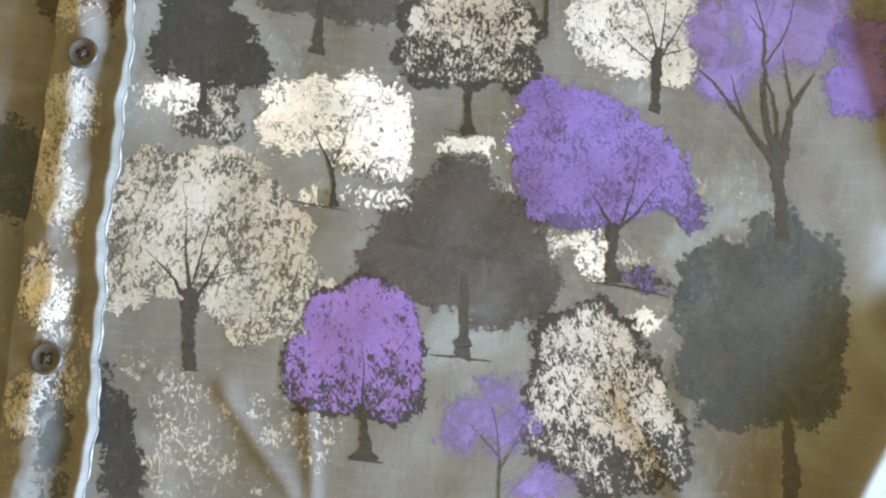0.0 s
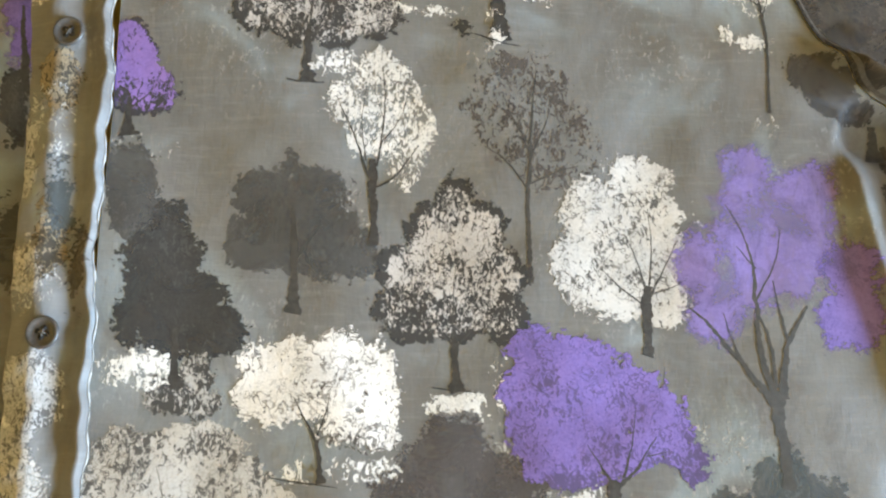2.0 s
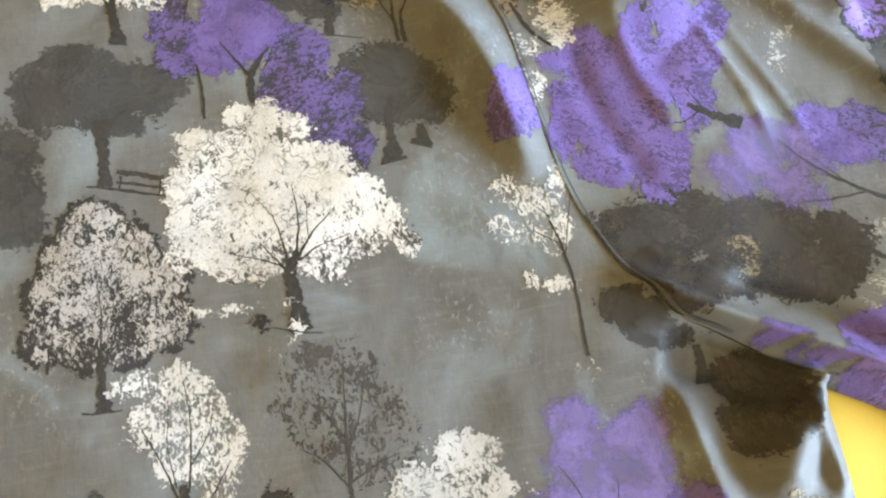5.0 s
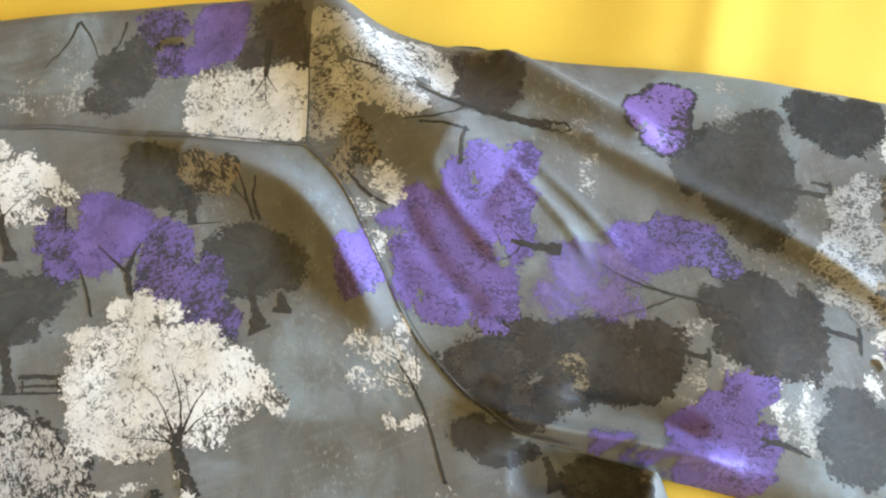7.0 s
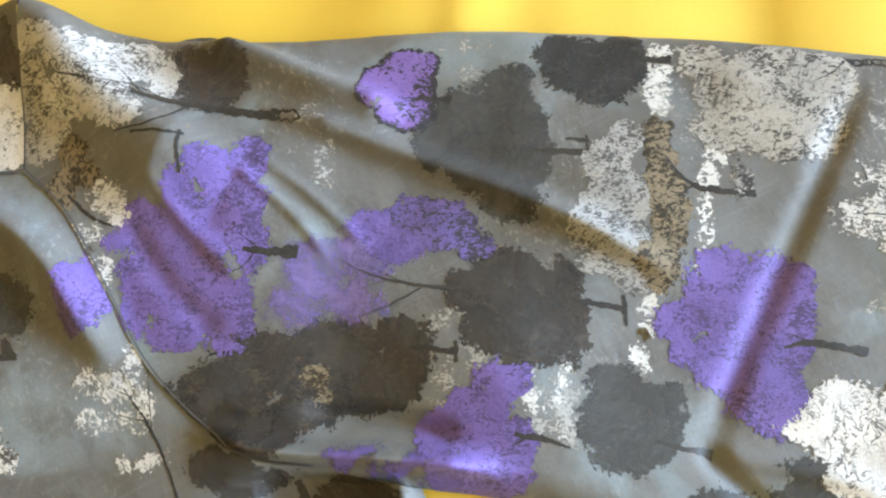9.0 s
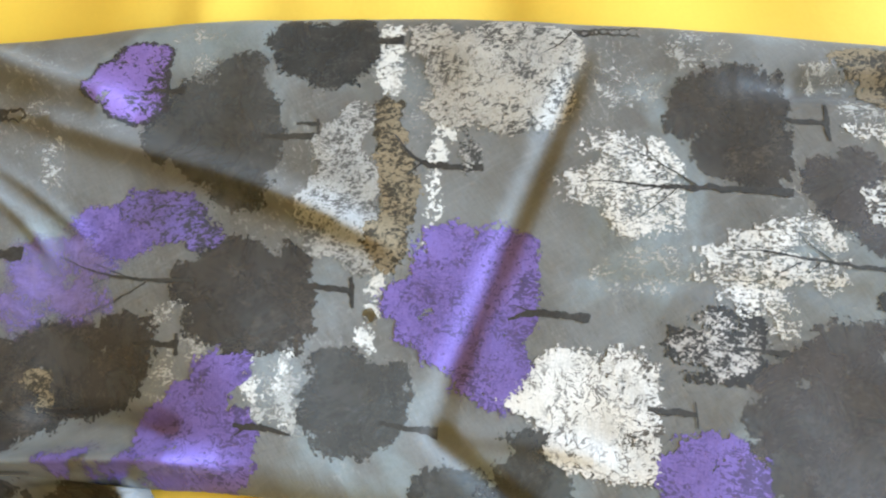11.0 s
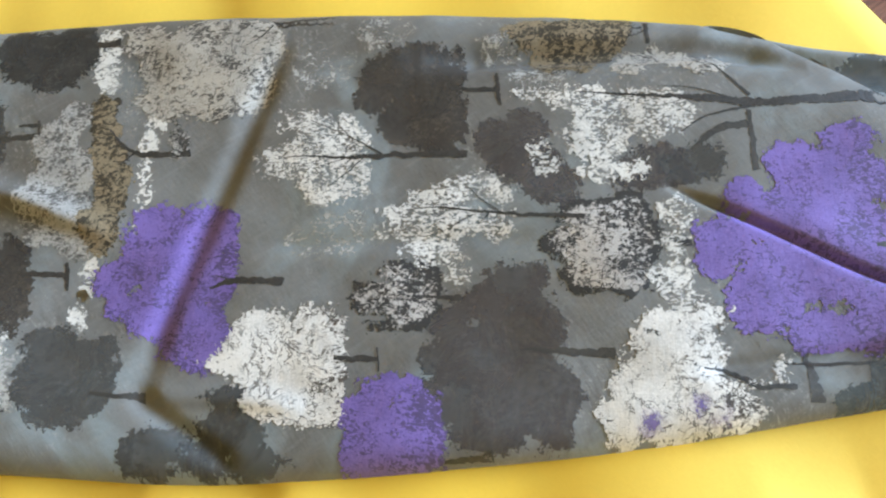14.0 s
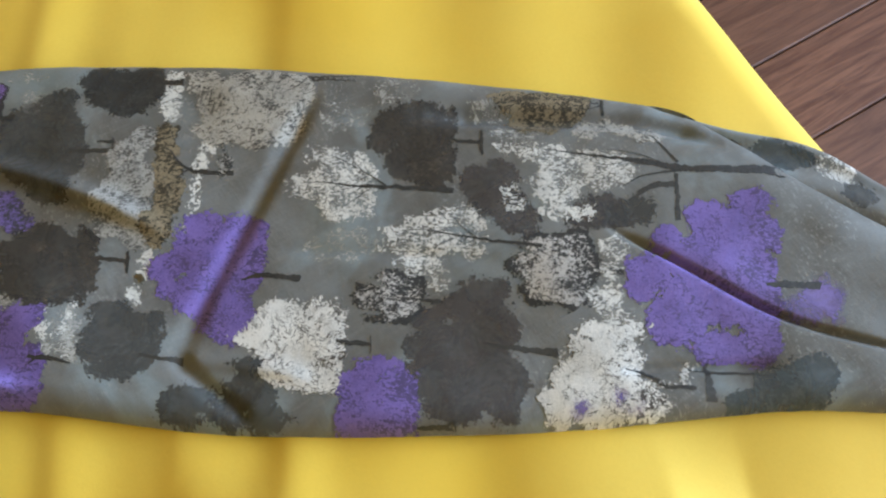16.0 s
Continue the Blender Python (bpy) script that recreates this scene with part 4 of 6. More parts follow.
tree("front", "leafylight", 101, ((0.0674, 0.1038, 0.0073, 0.0049, 3), (0.0721, 0.0987, 0.011, 0.0081, 4), (0.0554, 0.0917, 0.0112, 0.0084, 3), (0.0693, 0.0877, 0.0161, 0.0112, 3), (0.0841, 0.0866, 0.0072, 0.0022, 0), (0.049, 0.0838, 0.0073, 0.007, 42), (0.0463, 0.0702, 0.0089, 0.0078, 80), (0.0498, 0.0626, 0.009, 0.0076, 6), (0.062, 0.0682, 0.0178, 0.0155, 9), (0.0799, 0.07, 0.0118, 0.0106, 69), (0.0631, 0.0549, 0.0128, 0.0057, 0), (0.0788, 0.0548, 0.0086, 0.0068, 6), (0.0881, 0.0509, 0.0051, 0.0026, 1)), ((0.0725, 0.0367, 0.0045), (0.0726, 0.0409, 0.003), (0.0725, 0.0492, 0.004), (0.0727, 0.0567, 0.0044), (0.0738, 0.0614, 0.0028)), ((0.0732, 0.0558, 0.0018), (0.0797, 0.0681, 0.001), (0.0844, 0.0777, 0.0004)), ((0.0728, 0.0582, 0.0018), (0.07, 0.0701, 0.001), (0.0657, 0.0798, 0.0004)), ((0.0714, 0.0549, 0.0014), (0.0635, 0.0606, 0.0008), (0.0561, 0.0683, 0.0004)), ((0.0737, 0.0605, 0.0014), (0.0754, 0.0758, 0.0008), (0.0744, 0.0897, 0.0004)), ((0.0752, 0.0586, 0.001), (0.0831, 0.0613, 0.0006), (0.0872, 0.0641, 0.0003)))
tree("front", "leafybrown", 116, ((0.0572, 0.2925, 0.0094, 0.0086, 124), (0.0646, 0.2858, 0.0072, 0.0065, 138), (0.0716, 0.2883, 0.0055, 0.0044, 86)), ((0.0753, 0.2618, 0.002), (0.0747, 0.2737, 0.0015), (0.0753, 0.2837, 0.0008)), ((0.0781, 0.261, 0.0025), (0.0768, 0.2717, 0.0015), (0.0823, 0.2794, 0.001)), ((0.0755, 0.2694, 0.001), (0.0702, 0.2818, 0.0005)))
tree("front", "airy", 91, ((0.1113, 0.1037, 0.01, 0.0086, 16), (0.1061, 0.0935, 0.0081, 0.0074, 42), (0.1359, 0.0996, 0.0082, 0.0072, 30), (0.1244, 0.0914, 0.0165, 0.0114, 5), (0.1335, 0.0833, 0.0159, 0.0097, 79), (0.1105, 0.0794, 0.0122, 0.0111, 39), (0.1235, 0.0695, 0.0147, 0.0132, 37), (0.0915, 0.0698, 0.011, 0.0083, 79), (0.098, 0.0545, 0.0127, 0.0108, 71), (0.1108, 0.0639, 0.0115, 0.0105, 35)), ((0.1178, -0.008, 0.0053), (0.1176, -0.0021, 0.0043), (0.1172, 0.0079, 0.0043), (0.1164, 0.018, 0.0057), (0.1158, 0.0251, 0.0064)), ((0.1144, 0.0216, 0.0037), (0.1055, 0.0334, 0.0023), (0.0953, 0.0474, 0.0015), (0.0876, 0.0537, 0.0007)), ((0.1154, 0.0241, 0.003), (0.1114, 0.0361, 0.0023), (0.1108, 0.0526, 0.0019), (0.1114, 0.0677, 0.0014), (0.1074, 0.0826, 0.0007), (0.1024, 0.0912, 0.0004)), ((0.1183, 0.0222, 0.004), (0.1198, 0.0385, 0.0027), (0.1231, 0.0449, 0.0017), (0.1289, 0.0546, 0.0007)), ((0.1163, 0.0261, 0.0017), (0.1152, 0.0424, 0.0013), (0.1112, 0.0516, 0.0007)), ((0.1211, 0.0427, 0.0012), (0.1182, 0.0551, 0.0007), (0.1175, 0.0637, 0.0004)), ((0.1055, 0.0334, 0.001), (0.1014, 0.044, 0.0007), (0.0992, 0.0521, 0.0003)), ((0.1112, 0.0568, 0.0009), (0.1196, 0.0703, 0.0005), (0.122, 0.0837, 0.0003)), ((0.1118, 0.0677, 0.0007), (0.1053, 0.0759, 0.0004)))
tree("front", "purplesoft", 93, ((0.1458, 0.0674, 0.0109, 0.009, 65), (0.1472, 0.0501, 0.0111, 0.0096, 57), (0.139, 0.0502, 0.0089, 0.0062, 76)))
tree("front", "airy", 99, ((0.0218, -0.0666, 0.0072, 0.006, 5), (0.0146, -0.0746, 0.0106, 0.0079, 4), (0.0243, -0.0776, 0.0087, 0.0071, 5), (0.0093, -0.0805, 0.0068, 0.0067, 9), (0.0375, -0.0952, 0.0079, 0.0051, 5)), ((0.0242, -0.1015, 0.001), (0.024, -0.0888, 0.0007), (0.0224, -0.0778, 0.0005), (0.0201, -0.0705, 0.0003)), ((0.0241, -0.0906, 0.0006), (0.0284, -0.0829, 0.0004), (0.0308, -0.0754, 0.0002)), ((0.0237, -0.0869, 0.0006), (0.0168, -0.08, 0.0004), (0.0128, -0.0766, 0.0002)))
tree("front", "purple", 102, ((0.033, 0.039, 0.0093, 0.0075, 5), (0.0296, 0.0255, 0.0116, 0.009, 91), (0.0432, 0.0344, 0.0157, 0.0104, 4), (0.0342, 0.0094, 0.0114, 0.0111, 74), (0.0498, 0.0205, 0.022, 0.0165, 5), (0.0618, 0.0233, 0.0156, 0.0112, 5), (0.0718, 0.0176, 0.0132, 0.0102, 7), (0.0779, 0.0098, 0.0094, 0.0083, 82), (0.0581, 0.0046, 0.0213, 0.0081, 4), (0.0424, 0.0017, 0.013, 0.0085, 4), (0.0504, -0.0043, 0.009, 0.0032, 3), (0.0809, 0.0019, 0.0063, 0.0036, 4), (0.0878, 0.0013, 0.0051, 0.0036, 6), (0.0858, -0.0028, 0.0043, 0.0028, 5), (0.0281, 0.0131, 0.0074, 0.0056, 91), (0.0326, -0.0008, 0.0043, 0.0036, 6)), ((0.0601, -0.0257, 0.0072), (0.0594, -0.023, 0.0048), (0.0587, -0.0172, 0.0042), (0.0591, -0.0113, 0.005), (0.0585, -0.0044, 0.004)), ((0.0607, -0.0063, 0.003), (0.066, -0.0015, 0.002), (0.0699, 0.0042, 0.0012), (0.0739, 0.0096, 0.0006)), ((0.0583, -0.0054, 0.0022), (0.0542, 0.0003, 0.0012), (0.0501, 0.0072, 0.0004)), ((0.0621, -0.0036, 0.0018), (0.0659, 0.0091, 0.0008), (0.0674, 0.0195, 0.0004)), ((0.0699, 0.0032, 0.0008), (0.0779, 0.0048, 0.0004)), ((0.0521, -0.0258, 0.0008), (0.0628, -0.0267, 0.0018), (0.0792, -0.0293, 0.0006)))
tree("front", "purpledark", 93, ((0.0685, -0.0229, 0.0047, 0.0029, 5), (0.0734, -0.0252, 0.0047, 0.0021, 4)))
tree("front", "purplerim", 99, ((-0.0262, -0.0342, 0.0077, 0.0058, 2), (-0.0372, -0.044, 0.0104, 0.0096, 176), (-0.0159, -0.0429, 0.0107, 0.0096, 96), (-0.0437, -0.0596, 0.0106, 0.0086, 98), (-0.0284, -0.0568, 0.0191, 0.0167, 180), (-0.0111, -0.0577, 0.0148, 0.0076, 94), (-0.039, -0.0697, 0.0114, 0.0075, 2), (-0.0122, -0.0709, 0.0087, 0.0082, 179), (-0.0237, -0.0697, 0.0171, 0.0075, 3)), ((-0.0212, -0.0915, 0.0117), (-0.0212, -0.0896, 0.0051), (-0.0211, -0.0854, 0.0031), (-0.0228, -0.079, 0.0035), (-0.0245, -0.0726, 0.0023)), ((-0.027, -0.0901, 0.001), (-0.0212, -0.0909, 0.0014), (-0.0149, -0.0914, 0.0008)), ((-0.0233, -0.0781, 0.0018), (-0.018, -0.0721, 0.001), (-0.0136, -0.0671, 0.0004)), ((-0.0234, -0.0772, 0.0018), (-0.0315, -0.0721, 0.001), (-0.0358, -0.0667, 0.0004)), ((-0.0235, -0.0753, 0.0016), (-0.0236, -0.0621, 0.0008), (-0.0255, -0.0507, 0.0003)))
tree("front", "purplerim", 88, ((-0.1137, 0.1551, 0.006, 0.0051, 168), (-0.1122, 0.1457, 0.0097, 0.0088, 155), (-0.1085, 0.1353, 0.0126, 0.008, 177), (-0.119, 0.1397, 0.0128, 0.0067, 97), (-0.1034, 0.1322, 0.0084, 0.0075, 162), (-0.1079, 0.1274, 0.0117, 0.0041, 179)), ((-0.1117, 0.1147, 0.0085), (-0.1123, 0.1177, 0.0034), (-0.1127, 0.1228, 0.0023), (-0.112, 0.13, 0.0011)), ((-0.1125, 0.1249, 0.0015), (-0.1062, 0.1301, 0.0009), (-0.1026, 0.1353, 0.0004)), ((-0.1129, 0.1249, 0.0013), (-0.1169, 0.131, 0.0006)))
tree("front", "purpledark", 20, ((-0.013, 0.2842, 0.0137, 0.0093, 89), (-0.0103, 0.2699, 0.0114, 0.0083, 155), (0.0368, 0.2665, 0.0124, 0.0095, 156), (0.0334, 0.2489, 0.0163, 0.0142, 144), (0.0491, 0.2417, 0.0119, 0.0091, 85), (0.0419, 0.2309, 0.0134, 0.008, 161), (0.0519, 0.2204, 0.0087, 0.0078, 144), (0.0552, 0.2131, 0.0042, 0.0024, 162)), ((-0.0038, 0.2419, 0.0013), (-0.0034, 0.2547, 0.0013), (-0.0047, 0.2656, 0.0008)), ((-0.005, 0.2959, 0.0011), (-0.0082, 0.2828, 0.0005)))
tree("front", "purplesoft", 97, ((0.0096, 0.2915, 0.0106, 0.0071, 158), (0.0112, 0.2767, 0.0161, 0.0143, 125), (0.0022, 0.2687, 0.0106, 0.0092, 138), (0.0216, 0.2791, 0.0116, 0.0096, 149)), ((0.0152, 0.2453, 0.002), (0.0153, 0.2556, 0.0038), (0.0183, 0.2612, 0.0023), (0.0246, 0.2673, 0.0008)), ((0.0155, 0.2568, 0.0018), (0.0103, 0.2649, 0.001), (0.0055, 0.2731, 0.0005)))
tree("front", "lace", 88, ((-0.037, 0.1435, 0.0077, 0.0047, 180), (-0.0218, 0.1416, 0.0082, 0.0073, 92), (-0.0277, 0.131, 0.0113, 0.0089, 179), (-0.0357, 0.1278, 0.0064, 0.0057, 176), (-0.0136, 0.1331, 0.0098, 0.0065, 90), (-0.0236, 0.1186, 0.0104, 0.0096, 176), (-0.0096, 0.1186, 0.0109, 0.0092, 90), (-0.0116, 0.1043, 0.0073, 0.0071, 95), (-0.0275, 0.1144, 0.0066, 0.0063, 102)), ((-0.0231, 0.0752, 0.0043), (-0.0232, 0.0796, 0.0025), (-0.0233, 0.0883, 0.0028), (-0.024, 0.1003, 0.0042), (-0.0243, 0.1074, 0.0024)), ((-0.0254, 0.1003, 0.0018), (-0.0295, 0.1124, 0.0012), (-0.0336, 0.1226, 0.0008), (-0.0377, 0.1309, 0.0004)), ((-0.0225, 0.1044, 0.0018), (-0.0206, 0.1165, 0.0012), (-0.0197, 0.129, 0.0008), (-0.0208, 0.1426, 0.0004)), ((-0.023, 0.0963, 0.0016), (-0.0156, 0.1003, 0.001), (-0.0076, 0.1125, 0.0006)), ((-0.0216, 0.1124, 0.001), (-0.0136, 0.1228, 0.0006), (-0.0116, 0.132, 0.0004)), ((-0.0264, 0.1064, 0.001), (-0.0286, 0.1205, 0.0006), (-0.0268, 0.1342, 0.0004)), ((-0.0206, 0.1228, 0.0006), (-0.0237, 0.1332, 0.0003)))
tree("front", "lace", 98, ((0.1027, 0.1949, 0.0042, 0.0028, 5), (0.1109, 0.1901, 0.0084, 0.0047, 3), (0.1245, 0.1948, 0.006, 0.0047, 11), (0.117, 0.1844, 0.0084, 0.0051, 4), (0.1004, 0.1787, 0.0051, 0.0045, 24), (0.1089, 0.1755, 0.0072, 0.0041, 3), (0.1206, 0.1753, 0.0089, 0.006, 79), (0.1143, 0.154, 0.006, 0.0029, 2), (0.1082, 0.1573, 0.003, 0.0024, 11)), ((0.1216, 0.1264, 0.0015), (0.1222, 0.1355, 0.0011), (0.1226, 0.1485, 0.0011), (0.1226, 0.1551, 0.0014), (0.1211, 0.1686, 0.0009), (0.117, 0.1844, 0.0005)), ((0.1211, 0.1686, 0.0009), (0.1121, 0.1755, 0.0005)), ((0.1218, 0.1641, 0.0009), (0.1266, 0.1821, 0.0007), (0.1314, 0.1952, 0.0005)), ((0.1188, 0.1799, 0.0007), (0.1108, 0.1889, 0.0003)))
tree("front", "white", 92, ((-0.0596, 0.033, 0.0089, 0.0084, 169), (-0.0626, 0.0223, 0.0083, 0.0064, 98), (-0.0477, 0.0367, 0.0113, 0.0059, 3), (-0.0356, 0.0373, 0.0113, 0.0074, 2), (-0.023, 0.0309, 0.0105, 0.0089, 96), (-0.0386, 0.0255, 0.018, 0.0108, 3), (-0.0201, 0.0185, 0.0103, 0.0072, 94), (-0.0503, 0.0208, 0.0132, 0.0066, 3), (-0.0295, 0.0115, 0.0109, 0.0055, 3), (-0.0194, 0.0077, 0.0048, 0.0028, 3), (-0.0559, 0.0151, 0.0064, 0.0025, 3)), ((-0.0387, -0.0056, 0.004), (-0.0391, -0.0028, 0.002), (-0.0402, 0.0028, 0.0016), (-0.0408, 0.0085, 0.002)), ((-0.0405, 0.0073, 0.0018), (-0.0436, 0.0128, 0.0012), (-0.0489, 0.0225, 0.0006)), ((-0.0407, 0.0097, 0.0012), (-0.0376, 0.0183, 0.0006), (-0.0366, 0.0257, 0.0003)), ((-0.0562, -0.0039, 0.0004), (-0.044, -0.0054, 0.0012), (-0.0336, -0.0069, 0.0004)))
tree("front", "white", 95, ((0.0206, 0.241, 0.0056, 0.004, 87), (0.0082, 0.2409, 0.0058, 0.0051, 111), (0.0132, 0.2343, 0.0102, 0.0079, 154), (0.0302, 0.233, 0.0063, 0.0054, 147), (-0.0079, 0.2301, 0.0088, 0.0074, 143), (0.0112, 0.2221, 0.0209, 0.0117, 161), (0.0341, 0.2154, 0.0156, 0.0102, 160), (-0.0135, 0.2141, 0.0102, 0.0082, 96), (0.0081, 0.2031, 0.0251, 0.016, 160), (0.039, 0.204, 0.0141, 0.0114, 155), (0.053, 0.2025, 0.0073, 0.0064, 150), (0.0385, 0.1896, 0.0198, 0.013, 161), (0.0571, 0.1891, 0.0086, 0.0081, 113), (0.0645, 0.1798, 0.0052, 0.0049, 116), (-0.0114, 0.1966, 0.0132, 0.0103, 93), (0.003, 0.1854, 0.0196, 0.0118, 161), (0.0222, 0.1894, 0.0184, 0.0138, 157), (0.0336, 0.1768, 0.0105, 0.0072, 160), (-0.0174, 0.1865, 0.006, 0.0048, 149)), ((0.0227, 0.152, 0.0094), (0.0227, 0.1551, 0.007), (0.0219, 0.1616, 0.0059), (0.0213, 0.1697, 0.0052), (0.0213, 0.1767, 0.0052), (0.0246, 0.1828, 0.0033)), ((0.0216, 0.1726, 0.0026), (0.0161, 0.1812, 0.0014), (0.0114, 0.1877, 0.0007)), ((0.0206, 0.1752, 0.0026), (0.0202, 0.1852, 0.0014), (0.0169, 0.1993, 0.0007)), ((0.024, 0.179, 0.0026), (0.0292, 0.1874, 0.0014), (0.0385, 0.1956, 0.0007)), ((0.0248, 0.1787, 0.0019), (0.0326, 0.1836, 0.0009), (0.0447, 0.186, 0.0005)), ((0.0238, 0.1807, 0.0021), (0.0266, 0.1929, 0.0012), (0.0257, 0.2091, 0.0005)), ((0.0202, 0.1765, 0.0017), (0.0115, 0.1811, 0.001), (-0.0004, 0.1859, 0.0005)), ((0.0167, 0.1982, 0.0007), (0.0092, 0.2102, 0.0004)), ((0.0292, 0.1874, 0.0007), (0.0303, 0.2016, 0.0004)), ((0.0349, 0.1834, 0.0007), (0.0502, 0.1792, 0.0004)), ((0.0117, 0.1556, 0.0005), (0.0227, 0.152, 0.0012), (0.0298, 0.1505, 0.0005)))
tree("front", "splash", 93, ((0.0208, 0.1534, 0.0034, 0.0024, 84), (0.0193, 0.1623, 0.0031, 0.0011, 80)))
tree("front", "white", 99, ((-0.041, 0.3411, 0.0074, 0.0061, 135), (-0.0315, 0.3355, 0.0059, 0.0047, 143), (-0.0198, 0.3279, 0.0045, 0.0036, 145), (-0.0451, 0.3274, 0.0161, 0.0131, 138), (-0.0288, 0.3172, 0.0175, 0.0117, 156), (-0.0168, 0.314, 0.011, 0.0088, 146), (-0.0053, 0.3032, 0.0069, 0.0049, 155), (-0.0401, 0.306, 0.0172, 0.0088, 160), (-0.0259, 0.299, 0.0116, 0.0049, 162), (-0.0578, 0.3283, 0.0176, 0.0112, 92), (-0.0571, 0.3109, 0.0132, 0.0106, 140)), ((-0.0337, 0.2787, 0.007), (-0.0339, 0.2825, 0.0046), (-0.0341, 0.2888, 0.0038), (-0.0356, 0.2961, 0.0044), (-0.0337, 0.3026, 0.0022)), ((-0.0356, 0.2961, 0.0022), (-0.0426, 0.3068, 0.0011), (-0.0493, 0.3144, 0.0006)), ((-0.0343, 0.2985, 0.0022), (-0.0343, 0.3129, 0.0011), (-0.0378, 0.3254, 0.0006)), ((-0.0339, 0.3007, 0.0017), (-0.025, 0.3075, 0.0008), (-0.0171, 0.3112, 0.0006)))
# No tree: a plain dark blob in place of a printed squirrel.
tree("front", "dark", 93, ((0.0082, 0.1579, 0.0029, 0.0019, 160),))
tree("front", "umber", 127, ((0.1368, 0.1421, 0.0082, 0.0074, 28), (0.1458, 0.1348, 0.0098, 0.0086, 19), (0.1561, 0.1281, 0.0077, 0.0038, 176)), ((0.1644, 0.1099, 0.0134), (0.1642, 0.1125, 0.0058), (0.1642, 0.118, 0.0036), (0.1641, 0.1247, 0.0031)))
# Dark printed crown, enlarged to paint the deep shade of the underarm pocket too.
tree("front", "umber", 93, ((0.1762, 0.1084, 0.012, 0.0095, 63), (0.1883, 0.1108, 0.0127, 0.011, 35), (0.1759, 0.0929, 0.0136, 0.0109, 8), (0.1896, 0.0974, 0.0123, 0.0081, 69)))
tree("front", "leafybrown", 93, ((0.1836, 0.0594, 0.0081, 0.0066, 11), (0.1795, 0.0654, 0.0041, 0.0035, 25)))
tree("front", "splash", 86, ((-0.004, 0.165, 0.01, 0.0015, -4),))
tree("front", "faint", 80, ((0.117, 0.185, 0.0055, 0.0045, -10),))
tree("front", "purple", 74, ((0.115, 0.226, 0.011, 0.017, -16),))
tree("yoke", "faint", 80, ((0.0037, 0.3565, 0.0216, 0.0117, 157), (-0.011, 0.3524, 0.0138, 0.0049, 159)))
tree("yoke", "dim", -66, ((0.0339, 0.3562, 0.016, 0.0137, 128), (0.0439, 0.3667, 0.0104, 0.0087, 138), (0.0234, 0.3433, 0.0124, 0.0067, 157)), ((0.0176, 0.393, 0.0019), (0.0121, 0.3841, 0.0012), (0.0039, 0.3747, 0.0006)), ((0.0185, 0.3934, 0.0016), (0.0226, 0.3808, 0.0009), (0.0234, 0.3683, 0.0005)), ((0.0402, 0.3857, 0.0019), (0.0355, 0.3749, 0.0012), (0.0287, 0.3665, 0.0006)), ((0.0103, 0.3812, 0.0009), (-0.0022, 0.3718, 0.0005)))
tree("yoke", "purpledark", 80, ((0.0571, 0.3759, 0.0134, 0.0114, 136), (0.0585, 0.3547, 0.0102, 0.009, 123)))
tree("yoke", "brown", 80, ((0.1125, 0.351, 0.0156, 0.013, 88), (0.0959, 0.3437, 0.01, 0.0091, 122), (0.1175, 0.3369, 0.0126, 0.0067, 77)))
tree("yoke", "purplesoft", 80, ((0.0831, 0.3623, 0.0184, 0.0127, 83), (0.069, 0.3508, 0.0101, 0.0081, 148), (0.0933, 0.3682, 0.0093, 0.0074, 88)))
tree("yoke", "white", -90, ((0.0708, 0.3362, 0.0095, 0.0081, 151), (0.0628, 0.3232, 0.0113, 0.0062, 81), (0.0822, 0.3263, 0.0148, 0.0136, 138), (0.0978, 0.3246, 0.0124, 0.0116, 117), (0.1057, 0.3128, 0.0197, 0.0129, 79), (0.084, 0.3106, 0.0206, 0.0123, 162), (0.114, 0.3189, 0.0114, 0.0057, 77)), ((0.1056, 0.3503, 0.0028), (0.1042, 0.3455, 0.0044), (0.1012, 0.3388, 0.0033), (0.0983, 0.3313, 0.0024)), ((0.0983, 0.3313, 0.0016), (0.0895, 0.3234, 0.0005)), ((0.099, 0.332, 0.0016), (0.1018, 0.3208, 0.0005)), ((0.0981, 0.3307, 0.0011), (0.0946, 0.3163, 0.0004)))
tree("sleeve", "splash", 156, ((0.36, 0.2029, 0.0117, 0.0056, 61), (0.3677, 0.2154, 0.005, 0.0034, 152)))
tree("sleeve", "faint", 156, ((0.2277, 0.2528, 0.0064, 0.0051, 77), (0.2234, 0.2338, 0.0105, 0.0042, 68)))
tree("sleeve", "faint", 156, ((0.3623, 0.1821, 0.0149, 0.0048, 60), (0.3556, 0.1883, 0.0099, 0.004, 60)))
tree("sleeve", "splash", 156, ((0.3666, 0.1681, 0.0058, 0.0028, 59), (0.3599, 0.1626, 0.0052, 0.003, 59), (0.3533, 0.1552, 0.0065, 0.0023, 60), (0.3477, 0.1452, 0.006, 0.0021, 60), (0.3441, 0.1369, 0.005, 0.0025, 59), (0.3383, 0.1306, 0.004, 0.0021, 59)))
tree("sleeve", "splash", 156, ((0.3191, 0.1308, 0.004, 0.0025, 59), (0.3125, 0.1245, 0.0043, 0.0023, 60), (0.3068, 0.1176, 0.0056, 0.0027, 60), (0.2993, 0.1089, 0.005, 0.0032, 59)))
